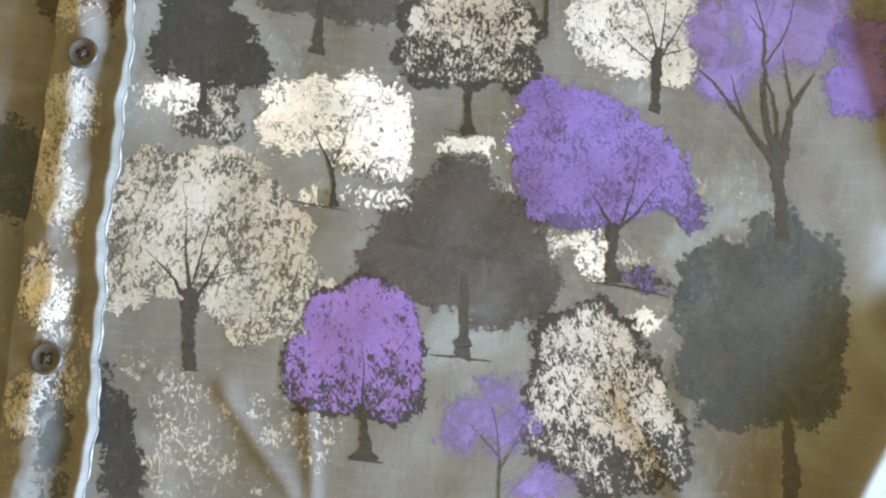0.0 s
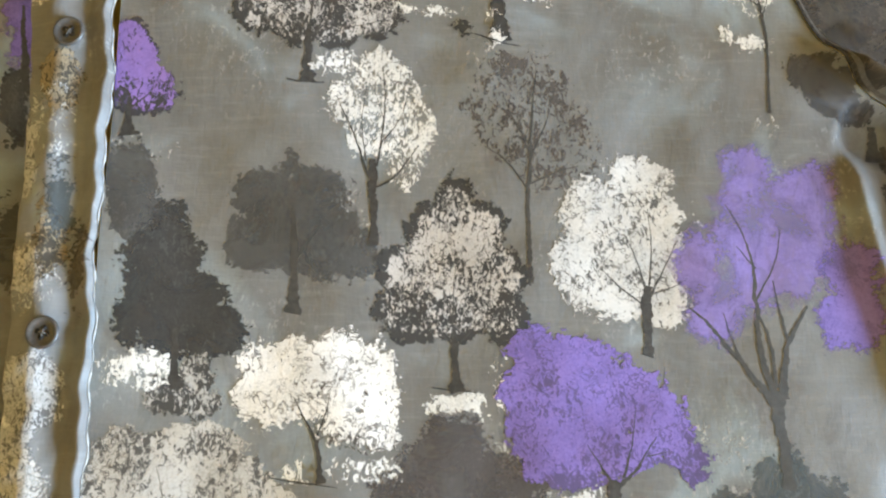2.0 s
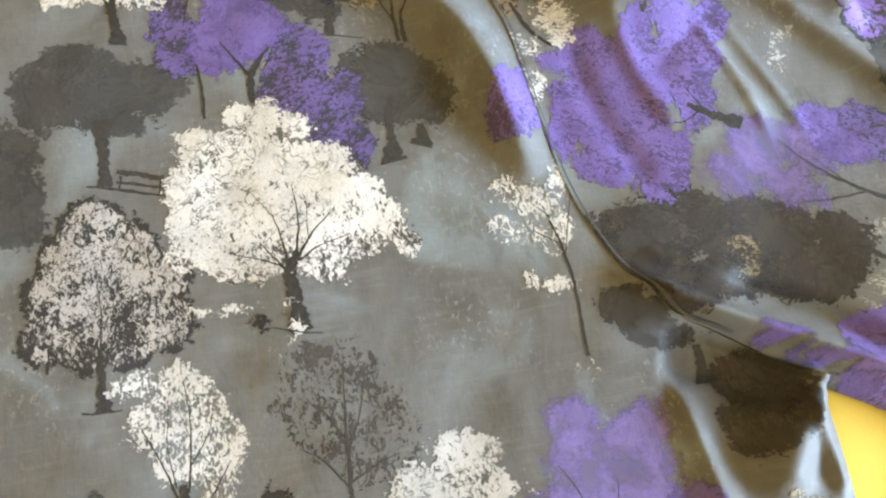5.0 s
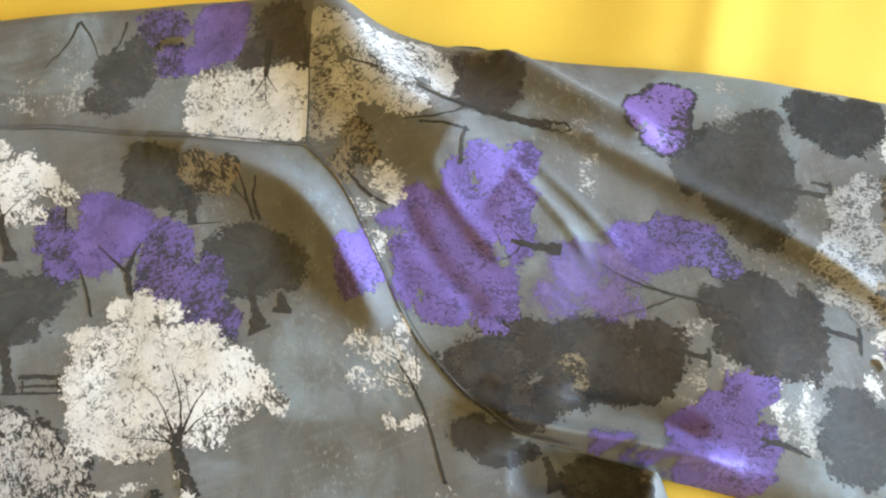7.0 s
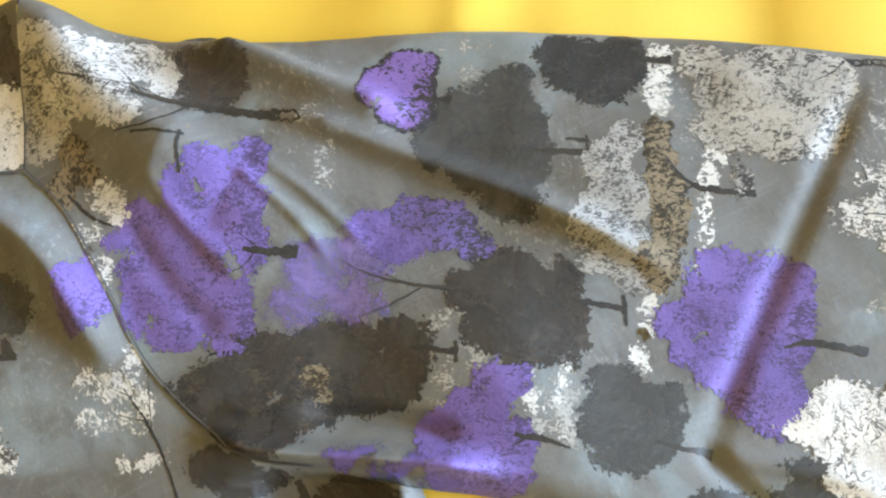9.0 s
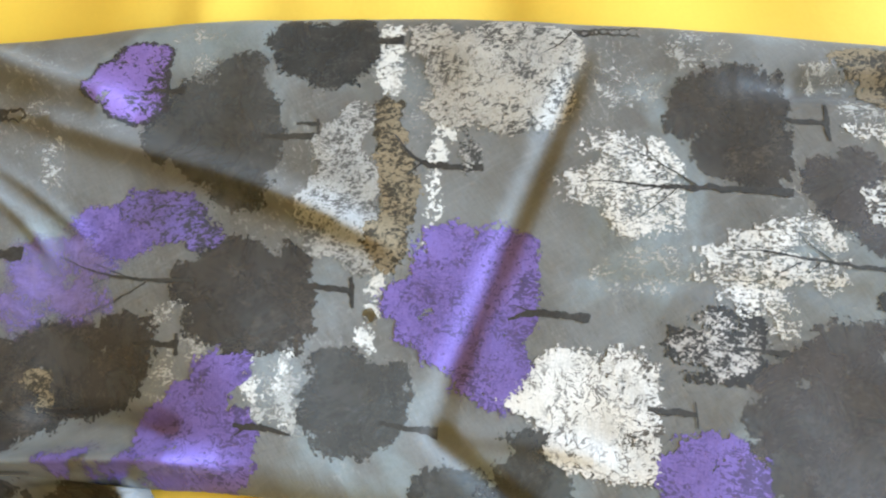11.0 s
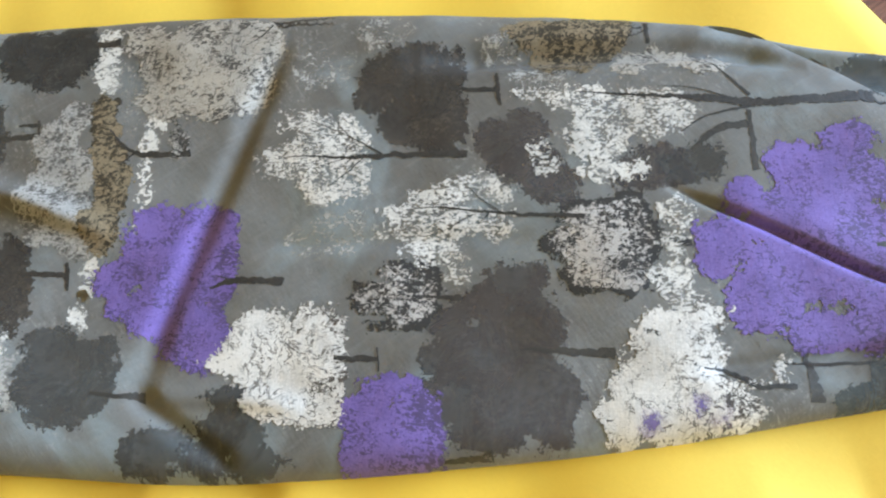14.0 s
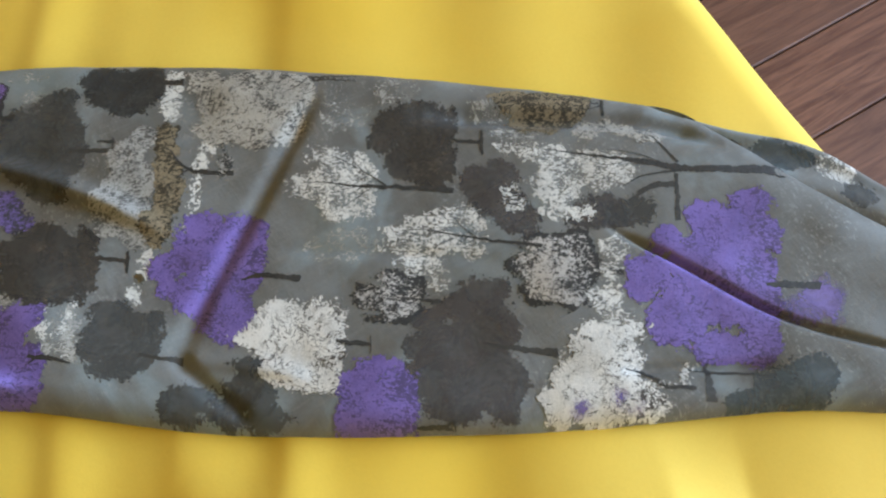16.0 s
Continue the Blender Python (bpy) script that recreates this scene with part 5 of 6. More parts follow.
tree("sleeve", "splash", 156, ((0.259, 0.1165, 0.0053, 0.0026, 63), (0.2556, 0.107, 0.0056, 0.0028, 63), (0.2712, 0.1153, 0.0054, 0.002, 62), (0.266, 0.1066, 0.0052, 0.0024, 62), (0.2628, 0.0982, 0.0048, 0.002, 62)))
tree("sleeve", "faint", 156, ((0.26, 0.1072, 0.0101, 0.006, 62), (0.2673, 0.1016, 0.0121, 0.005, 62)))
tree("sleeve", "faint", 156, ((0.2952, 0.2399, 0.0078, 0.007, 74), (0.2979, 0.2565, 0.0083, 0.004, 151)))
tree("sleeve", "faint", 156, ((0.2431, 0.1503, 0.0074, 0.0054, 153), (0.2424, 0.1338, 0.0083, 0.0063, 153), (0.2286, 0.1292, 0.0083, 0.0062, 66)))
tree("sleeve", "faint", 156, ((0.437, 0.1446, 0.0108, 0.0094, 66), (0.4285, 0.1532, 0.0108, 0.0047, 60), (0.4666, 0.1472, 0.0118, 0.0097, 143)))
tree("sleeve", "faint", 156, ((0.4016, 0.0782, 0.013, 0.0093, 145), (0.3895, 0.0837, 0.0088, 0.0069, 143)))
tree("sleeve", "faint", 156, ((0.5016, 0.1105, 0.0093, 0.0054, 147), (0.507, 0.0913, 0.0136, 0.0057, 146), (0.5146, 0.0792, 0.0089, 0.0036, 147)))
tree("sleeve", "dim", 145, ((0.3075, 0.2331, 0.0107, 0.007, 150), (0.2917, 0.2273, 0.0175, 0.0118, 150), (0.2985, 0.215, 0.0164, 0.0141, 148), (0.275, 0.2191, 0.0152, 0.0115, 149), (0.2848, 0.2026, 0.0198, 0.0137, 151), (0.2998, 0.1973, 0.0137, 0.0094, 64), (0.284, 0.1854, 0.0144, 0.0094, 152), (0.2645, 0.2174, 0.0079, 0.0064, 70)), ((0.3208, 0.1885, 0.0041), (0.3167, 0.1912, 0.0027), (0.3091, 0.1958, 0.0027), (0.3016, 0.2008, 0.0021)), ((0.3235, 0.1935, 0.0023), (0.3165, 0.198, 0.0018), (0.3155, 0.1985, 0.0009)), ((0.3237, 0.1959, 0.0012), (0.3195, 0.187, 0.0011)))
tree("sleeve", "dim", 130, ((0.2868, 0.1037, 0.0105, 0.0074, 157), (0.2755, 0.0956, 0.0105, 0.0083, 58), (0.2912, 0.0905, 0.0124, 0.0112, 170), (0.2994, 0.0888, 0.0094, 0.0071, 56), (0.2791, 0.0809, 0.0122, 0.0083, 157), (0.2909, 0.0775, 0.0071, 0.0063, 168)), ((0.3063, 0.0669, 0.0048), (0.3028, 0.0699, 0.0026), (0.2975, 0.0729, 0.0021), (0.29, 0.0801, 0.0013)))
tree("sleeve", "dim", 156, ((0.3339, 0.0472, 0.0095, 0.0055, 146), (0.3278, 0.037, 0.0136, 0.0093, 145), (0.327, 0.0236, 0.0114, 0.0063, 147), (0.314, 0.0343, 0.0103, 0.0079, 142)))
tree("sleeve", "dim", 156, ((0.3015, 0.049, 0.0128, 0.0072, 145), (0.2939, 0.0446, 0.0103, 0.0055, 146)))
tree("sleeve", "brown", 156, ((0.1899, 0.3012, 0.0124, 0.0107, 112), (0.2026, 0.29, 0.0143, 0.0111, 81), (0.192, 0.2845, 0.0139, 0.0084, 148)))
tree("sleeve", "brown", 156, ((0.4753, 0.0782, 0.0093, 0.0089, 163), (0.486, 0.0741, 0.0103, 0.0099, 177), (0.4774, 0.0622, 0.0144, 0.0111, 150), (0.4808, 0.0486, 0.0121, 0.0095, 151), (0.4823, 0.0363, 0.0051, 0.0046, 37)))
tree("sleeve", "brown", 179, ((0.5194, 0.0318, 0.0118, 0.0083, 152), (0.5096, 0.0298, 0.0085, 0.0052, 149), (0.5254, 0.0223, 0.0075, 0.0065, 165)), ((0.5415, 0.0286, 0.0036), (0.55, 0.0288, 0.0034), (0.5616, 0.0226, 0.003)), ((0.5647, 0.0278, 0.0022), (0.5497, 0.006, 0.0031)), ((0.5606, 0.0247, 0.002), (0.5475, 0.029, 0.0014), (0.535, 0.0273, 0.0019)))
tree("sleeve", "brown", 150, ((0.4476, 0.0244, 0.0117, 0.0068, 148), (0.4379, 0.0179, 0.0181, 0.0099, 148), (0.4169, 0.0239, 0.0095, 0.0077, 150), (0.4403, 0.0037, 0.012, 0.0112, 29), (0.4179, 0.0108, 0.0187, 0.0117, 149), (0.4233, -0.0096, 0.0215, 0.0134, 149), (0.4017, 0.0016, 0.0132, 0.0113, 152), (0.4328, -0.0203, 0.0113, 0.0091, 46), (0.4067, -0.0156, 0.0173, 0.009, 149), (0.4258, -0.0298, 0.0091, 0.007, 47), (0.4017, 0.0161, 0.0056, 0.0037, 55)), ((0.4603, -0.0204, 0.0052), (0.4577, -0.0183, 0.0032), (0.4504, -0.0131, 0.003), (0.4411, -0.0054, 0.0021), (0.4333, 0.0009, 0.0008)))
tree("sleeve", "dimblue", -68, ((0.5226, -0.0836, 0.0094, 0.0057, 149), (0.5387, -0.0853, 0.0119, 0.0096, 159), (0.5557, -0.0899, 0.0127, 0.011, 12), (0.5451, -0.0945, 0.0138, 0.0076, 148)), ((0.5404, -0.0802, 0.0011), (0.5169, -0.0645, 0.0018), (0.5064, -0.0563, 0.0009)), ((0.5195, -0.0561, 0.0018), (0.5138, -0.0651, 0.0031), (0.5088, -0.0755, 0.0063)))
tree("sleeve", "dim", 156, ((0.5273, 0.024, 0.009, 0.0063, 146), (0.5361, 0.0206, 0.008, 0.0075, 164)))
tree("sleeve", "umber", 165, ((0.222, 0.1562, 0.012, 0.0067, 153), (0.2005, 0.1625, 0.0192, 0.0101, 153), (0.2215, 0.1445, 0.012, 0.0097, 69), (0.1742, 0.1681, 0.0217, 0.0123, 152), (0.1542, 0.1658, 0.0195, 0.0121, 151), (0.1937, 0.1467, 0.0232, 0.0098, 154), (0.1392, 0.1708, 0.0112, 0.0052, 153), (0.1571, 0.148, 0.0212, 0.0117, 153), (0.1395, 0.1497, 0.0116, 0.0096, 143), (0.1782, 0.1438, 0.013, 0.0063, 153), (0.2122, 0.1398, 0.0127, 0.0106, 150)), ((0.2406, 0.1389, 0.0034), (0.2375, 0.1407, 0.0027), (0.233, 0.1435, 0.0025), (0.2256, 0.1483, 0.0015)), ((0.2412, 0.1432, 0.0017), (0.2381, 0.1355, 0.0017)), ((0.2065, 0.1332, 0.0026), (0.1943, 0.1386, 0.0022), (0.1837, 0.1458, 0.0013)), ((0.2022, 0.139, 0.0013), (0.1993, 0.1316, 0.0013)))
tree("sleeve", "leafybrown", 156, ((0.1878, 0.1538, 0.0061, 0.0056, 87), (0.188, 0.1472, 0.0043, 0.0034, 150)))
tree("sleeve", "umber", 154, ((0.2721, 0.1615, 0.0142, 0.0081, 153), (0.2545, 0.1598, 0.0108, 0.0094, 151), (0.2718, 0.1464, 0.0186, 0.0146, 154), (0.2883, 0.1461, 0.0103, 0.0076, 62), (0.2573, 0.1407, 0.0137, 0.0099, 154), (0.2723, 0.1289, 0.0148, 0.0111, 155), (0.2829, 0.1313, 0.0143, 0.0067, 62), (0.2591, 0.1256, 0.0074, 0.0046, 154)), ((0.3039, 0.1269, 0.0026), (0.3008, 0.1291, 0.0028), (0.2955, 0.1326, 0.0026), (0.2886, 0.1375, 0.0019)), ((0.3056, 0.1322, 0.0015), (0.3034, 0.1269, 0.0024), (0.3008, 0.1209, 0.0015)))
tree("sleeve", "dark", 158, ((0.332, 0.2352, 0.0106, 0.0082, 150), (0.3386, 0.2229, 0.015, 0.0135, 150), (0.352, 0.2188, 0.0146, 0.0104, 61), (0.3378, 0.2117, 0.0104, 0.0069, 152), (0.3292, 0.2248, 0.0105, 0.008, 151)), ((0.3699, 0.2102, 0.0044), (0.3664, 0.2121, 0.0034), (0.3607, 0.2158, 0.0029)))
tree("sleeve", "umber", 147, ((0.4703, 0.1271, 0.0144, 0.0072, 146), (0.4555, 0.1257, 0.013, 0.0111, 143), (0.4456, 0.1232, 0.0084, 0.0082, 94), (0.4646, 0.1102, 0.0146, 0.0141, 58), (0.4786, 0.1104, 0.0138, 0.0046, 56), (0.45, 0.1048, 0.0127, 0.0107, 145), (0.4544, 0.0909, 0.0094, 0.0055, 146), (0.4667, 0.0931, 0.0106, 0.0045, 55)), ((0.4889, 0.0943, 0.0024), (0.4867, 0.0962, 0.0028), (0.4803, 0.1009, 0.0023), (0.4732, 0.1066, 0.0014)), ((0.4928, 0.1016, 0.0014), (0.4886, 0.0942, 0.0024), (0.4852, 0.0881, 0.0014)))
tree("sleeve", "leafygrey", 156, ((0.338, 0.1887, 0.0071, 0.0066, 158), (0.3242, 0.1818, 0.0111, 0.0092, 60), (0.3202, 0.1652, 0.0155, 0.0141, 56), (0.3052, 0.1607, 0.0082, 0.0076, 57), (0.3146, 0.1466, 0.0126, 0.0104, 58), (0.3031, 0.1512, 0.0073, 0.0068, 53), (0.313, 0.1339, 0.0049, 0.0046, 45)))
tree("sleeve", "leafybrown", 159, ((0.3437, 0.1719, 0.0183, 0.0058, 61), (0.3371, 0.1516, 0.0176, 0.0068, 60), (0.3242, 0.1375, 0.0125, 0.0075, 59), (0.3492, 0.1859, 0.0066, 0.0048, 59)), ((0.3695, 0.1447, 0.0037), (0.3642, 0.1482, 0.0037), (0.3565, 0.1531, 0.003), (0.3503, 0.1585, 0.0023), (0.3474, 0.1663, 0.0014), (0.3469, 0.1745, 0.0007)), ((0.3503, 0.1585, 0.0012), (0.3434, 0.1571, 0.0005)))
tree("sleeve", "darkleaf", 156, ((0.3681, 0.1521, 0.0063, 0.0039, 65),))
tree("sleeve", "leafytan", 168, ((0.3796, 0.2037, 0.0102, 0.0079, 154), (0.3828, 0.1875, 0.0145, 0.0139, 2), (0.3743, 0.1728, 0.0121, 0.0088, 155), (0.4005, 0.1834, 0.019, 0.0166, 161), (0.3905, 0.1667, 0.0166, 0.0136, 159), (0.4146, 0.1732, 0.0145, 0.0135, 13), (0.4065, 0.1559, 0.0113, 0.0103, 34), (0.3898, 0.1535, 0.0076, 0.0038, 154)), ((0.4516, 0.1643, 0.0064), (0.4482, 0.1665, 0.0042), (0.4367, 0.1728, 0.0039), (0.4266, 0.1791, 0.0035), (0.4172, 0.1867, 0.001)), ((0.4286, 0.1778, 0.002), (0.4217, 0.1753, 0.001), (0.4137, 0.1756, 0.0005)))
# Shaded part of the sleeve head's leafylight crown, its shade painted tan and brown.
tree("sleeve", "leafytan", 156, ((0.1246, 0.3213, 0.0157, 0.0104, 82), (0.1261, 0.3034, 0.0128, 0.0101, 93), (0.1173, 0.2977, 0.0097, 0.0079, 124), (0.1236, 0.3335, 0.0099, 0.0063, 81)))
tree("sleeve", "leafybrown", 54, ((0.1296, 0.2763, 0.0105, 0.0068, 146), (0.131, 0.2863, 0.0077, 0.0062, 132), (0.1201, 0.2734, 0.0082, 0.0069, 108)), ((0.1219, 0.271, 0.0015), (0.1275, 0.2572, 0.002), (0.135, 0.2493, 0.001)))
# Printed leaves by the cuff; brown and tan also paint the slope's shade.
tree("sleeve", "leafybrown", 156, ((0.5185, 0.107, 0.0137, 0.0077, 143), (0.533, 0.0937, 0.016, 0.0119, 143), (0.5441, 0.0923, 0.0112, 0.0077, 143), (0.5203, 0.0928, 0.0137, 0.009, 143)), ((0.5562, 0.084, 0.0046), (0.5513, 0.0837, 0.0031), (0.5423, 0.09, 0.002)), ((0.559, 0.0859, 0.0021), (0.5543, 0.078, 0.002)))
tree("sleeve", "leafytan", 115, ((0.5522, 0.0703, 0.0135, 0.0056, 144), (0.5641, 0.0556, 0.0108, 0.006, 144), (0.5385, 0.0728, 0.0071, 0.0049, 144)), ((0.5693, 0.0328, 0.0015), (0.5677, 0.0454, 0.001), (0.5667, 0.0581, 0.0005)))
tree("sleeve", "leafy", 144, ((0.4106, 0.0523, 0.0089, 0.0049, 147), (0.3987, 0.0497, 0.0089, 0.0068, 146), (0.4077, 0.0402, 0.0118, 0.0092, 148), (0.4184, 0.0411, 0.008, 0.0057, 55), (0.3976, 0.0363, 0.0075, 0.0026, 147), (0.3938, 0.0529, 0.0035, 0.0025, 59)), ((0.4259, 0.0304, 0.003), (0.4236, 0.0319, 0.0019), (0.4186, 0.0358, 0.0017), (0.4127, 0.0401, 0.0009)))
tree("sleeve", "leafy", 145, ((0.4987, 0.0229, 0.0097, 0.0071, 152), (0.483, 0.0303, 0.0097, 0.0062, 149), (0.4699, 0.0268, 0.0088, 0.0049, 148), (0.4815, 0.0149, 0.0182, 0.0125, 151), (0.4951, 0.0087, 0.0126, 0.0066, 50), (0.4714, 0.0084, 0.0115, 0.0067, 149), (0.4805, -0.0028, 0.0085, 0.0047, 149)), ((0.5098, -0.003, 0.0036), (0.5062, -0.0004, 0.0029), (0.5005, 0.0039, 0.0027), (0.4934, 0.0099, 0.0016)))
tree("sleeve", "airy", 148, ((0.2038, 0.1933, 0.0133, 0.0123, 99), (0.1906, 0.1844, 0.0104, 0.0081, 147), (0.2227, 0.1916, 0.0149, 0.0107, 150), (0.2115, 0.1767, 0.0124, 0.0081, 151)), ((0.2543, 0.1594, 0.0019), (0.2487, 0.1627, 0.0017), (0.2374, 0.1694, 0.0011), (0.223, 0.1809, 0.0007), (0.2121, 0.1956, 0.0002)), ((0.238, 0.1681, 0.0009), (0.2245, 0.1674, 0.0007), (0.2116, 0.1685, 0.0002)), ((0.2345, 0.1712, 0.0007), (0.2229, 0.1862, 0.0002)), ((0.2286, 0.1768, 0.0004), (0.2172, 0.1788, 0.0002)))
tree("sleeve", "purplesoft", 156, ((0.2366, 0.1898, 0.0126, 0.0093, 150), (0.2314, 0.2005, 0.0091, 0.0071, 148)))
tree("sleeve", "purpledark", 156, ((0.2495, 0.1966, 0.0126, 0.0086, 151), (0.2575, 0.1871, 0.0125, 0.0108, 147), (0.2644, 0.1758, 0.0079, 0.0062, 151)))
tree("sleeve", "airy", 156, ((0.5698, -0.0597, 0.0101, 0.0061, 149), (0.5833, -0.0637, 0.0113, 0.0091, 31)))
tree("sleeve", "purple", 153, ((0.1826, 0.2513, 0.0098, 0.0085, 123), (0.1975, 0.2483, 0.0101, 0.0079, 79), (0.1837, 0.2415, 0.0109, 0.0095, 127), (0.1664, 0.2445, 0.0114, 0.0075, 76), (0.1891, 0.2336, 0.0138, 0.0097, 75), (0.146, 0.2434, 0.0115, 0.0099, 125), (0.1324, 0.2427, 0.0065, 0.0029, 151), (0.1628, 0.2267, 0.0197, 0.0161, 84), (0.1838, 0.2158, 0.011, 0.0082, 76), (0.1417, 0.2196, 0.0163, 0.014, 97), (0.1586, 0.203, 0.017, 0.0149, 129), (0.1435, 0.1955, 0.0129, 0.0081, 150), (0.1695, 0.1924, 0.0128, 0.0072, 71), (0.1592, 0.1852, 0.0073, 0.0049, 149), (0.1308, 0.2096, 0.0084, 0.0062, 80)), ((0.2003, 0.2037, 0.0077), (0.1967, 0.2054, 0.0046), (0.1886, 0.2094, 0.0037), (0.1809, 0.2147, 0.0021)), ((0.1845, 0.2114, 0.0018), (0.1779, 0.2071, 0.0011), (0.1735, 0.2079, 0.0005)), ((0.1868, 0.211, 0.0016), (0.1843, 0.2169, 0.0009), (0.1815, 0.2221, 0.0005)))
tree("sleeve", "purplerim", 140, ((0.2732, 0.2601, 0.011, 0.0066, 149), (0.2606, 0.2553, 0.012, 0.0094, 145), (0.2711, 0.244, 0.0146, 0.0085, 67), (0.2615, 0.2388, 0.0098, 0.0079, 146), (0.2819, 0.256, 0.0047, 0.0044, 112), (0.2529, 0.2512, 0.0057, 0.005, 85)), ((0.2829, 0.2359, 0.0043), (0.2805, 0.2372, 0.0026), (0.2768, 0.2394, 0.0021), (0.2709, 0.2435, 0.001)))
tree("sleeve", "purple", 149, ((0.2508, 0.1227, 0.0106, 0.0064, 154), (0.239, 0.1173, 0.0114, 0.0094, 155), (0.2214, 0.115, 0.0095, 0.0094, 141), (0.2365, 0.1031, 0.0157, 0.0132, 156), (0.2231, 0.0986, 0.0133, 0.009, 155), (0.2367, 0.0902, 0.0092, 0.0071, 156)), ((0.2616, 0.0906, 0.001), (0.2572, 0.095, 0.0019), (0.2523, 0.0987, 0.0029), (0.2457, 0.1035, 0.0015)), ((0.2498, 0.1005, 0.0012), (0.2429, 0.1001, 0.0006)))
tree("sleeve", "purple", 144, ((0.3457, 0.1236, 0.0126, 0.0074, 144), (0.3608, 0.1145, 0.0104, 0.0074, 142), (0.3648, 0.1024, 0.0099, 0.0049, 62), (0.3318, 0.1158, 0.0111, 0.0099, 92), (0.3183, 0.1138, 0.0095, 0.0081, 128), (0.3425, 0.1038, 0.0198, 0.0178, 123), (0.3533, 0.0909, 0.0128, 0.007, 63), (0.3156, 0.1032, 0.007, 0.0049, 141), (0.325, 0.0933, 0.0136, 0.011, 136), (0.3365, 0.078, 0.0126, 0.0116, 95), (0.3308, 0.0679, 0.0077, 0.0066, 136), (0.3262, 0.0772, 0.0081, 0.0074, 100)), ((0.3729, 0.0749, 0.0043), (0.3704, 0.077, 0.003), (0.3636, 0.0824, 0.0032), (0.3554, 0.0879, 0.0028), (0.3475, 0.0894, 0.0011)), ((0.3563, 0.0873, 0.0013), (0.352, 0.0931, 0.0004)))
tree("sleeve", "purple", 132, ((0.3846, 0.0161, 0.0113, 0.0055, 148), (0.3712, 0.0139, 0.0101, 0.0092, 146), (0.3864, 0.0042, 0.0112, 0.008, 148), (0.3628, 0.0009, 0.0094, 0.0092, 58), (0.3763, -0.0076, 0.0131, 0.0089, 149), (0.3889, -0.0066, 0.011, 0.0044, 56)), ((0.4015, -0.0245, 0.0038), (0.3986, -0.0227, 0.0023), (0.3941, -0.0205, 0.0025), (0.3861, -0.0163, 0.0013)), ((0.4025, -0.0219, 0.0012), (0.4004, -0.0272, 0.0013)))
tree("sleeve", "purple", 146, ((0.5875, -0.0049, 0.0103, 0.0078, 151), (0.5632, 0.0008, 0.0103, 0.0089, 157), (0.5725, -0.0153, 0.0193, 0.0137, 149), (0.5388, -0.0004, 0.0088, 0.0079, 37), (0.5483, -0.0163, 0.0191, 0.0134, 148), (0.5686, -0.0361, 0.011, 0.0076, 43), (0.5213, -0.0082, 0.0122, 0.0085, 147), (0.5129, -0.0152, 0.0099, 0.0062, 146), (0.5404, -0.0359, 0.0251, 0.0152, 147), (0.5517, -0.055, 0.011, 0.0099, 6), (0.5165, -0.0381, 0.014, 0.0103, 150), (0.53, -0.0582, 0.0183, 0.0079, 146), (0.5464, -0.0674, 0.0107, 0.0069, 43), (0.5141, -0.031, 0.0109, 0.008, 46), (0.5605, -0.0336, 0.0137, 0.0124, 16), (0.5342, -0.0301, 0.0151, 0.0129, 157), (0.5591, -0.0465, 0.0107, 0.0093, 27)), ((0.5881, -0.0574, 0.0049), (0.5816, -0.0534, 0.0039), (0.576, -0.05, 0.0041), (0.5651, -0.043, 0.0019)), ((0.5707, -0.0463, 0.0019), (0.5696, -0.0397, 0.0007)))
tree("sleeve", "leafylight", 140, ((0.1355, 0.3412, 0.011, 0.007, 143), (0.1479, 0.3273, 0.0143, 0.0095, 142), (0.1572, 0.3164, 0.0169, 0.0122, 140), (0.1685, 0.3154, 0.0132, 0.0107, 132), (0.1452, 0.3059, 0.0189, 0.0109, 147), (0.1563, 0.2904, 0.0136, 0.0068, 149), (0.1769, 0.3021, 0.011, 0.0062, 75)), ((0.2234, 0.2563, 0.0071), (0.2211, 0.2574, 0.0048), (0.2172, 0.2597, 0.0038), (0.2045, 0.268, 0.0034), (0.1823, 0.2834, 0.003), (0.1641, 0.2974, 0.002), (0.1387, 0.3193, 0.0008)), ((0.1821, 0.2819, 0.0022), (0.1717, 0.2744, 0.0017), (0.1522, 0.2818, 0.0007)), ((0.1675, 0.2953, 0.001), (0.1607, 0.3167, 0.0005)), ((0.1765, 0.2876, 0.0013), (0.1662, 0.3014, 0.0008), (0.1558, 0.3058, 0.0003)), ((0.1592, 0.2771, 0.002), (0.1787, 0.2653, 0.0024)), ((0.178, 0.2677, 0.0026), (0.1741, 0.2604, 0.0026), (0.1703, 0.2531, 0.0033)))
tree("sleeve", "lace", 156, ((0.1374, 0.261, 0.008, 0.0065, 133), (0.1225, 0.2502, 0.008, 0.0064, 135), (0.1233, 0.2339, 0.0069, 0.006, 112), (0.1391, 0.2523, 0.0056, 0.0047, 125)))
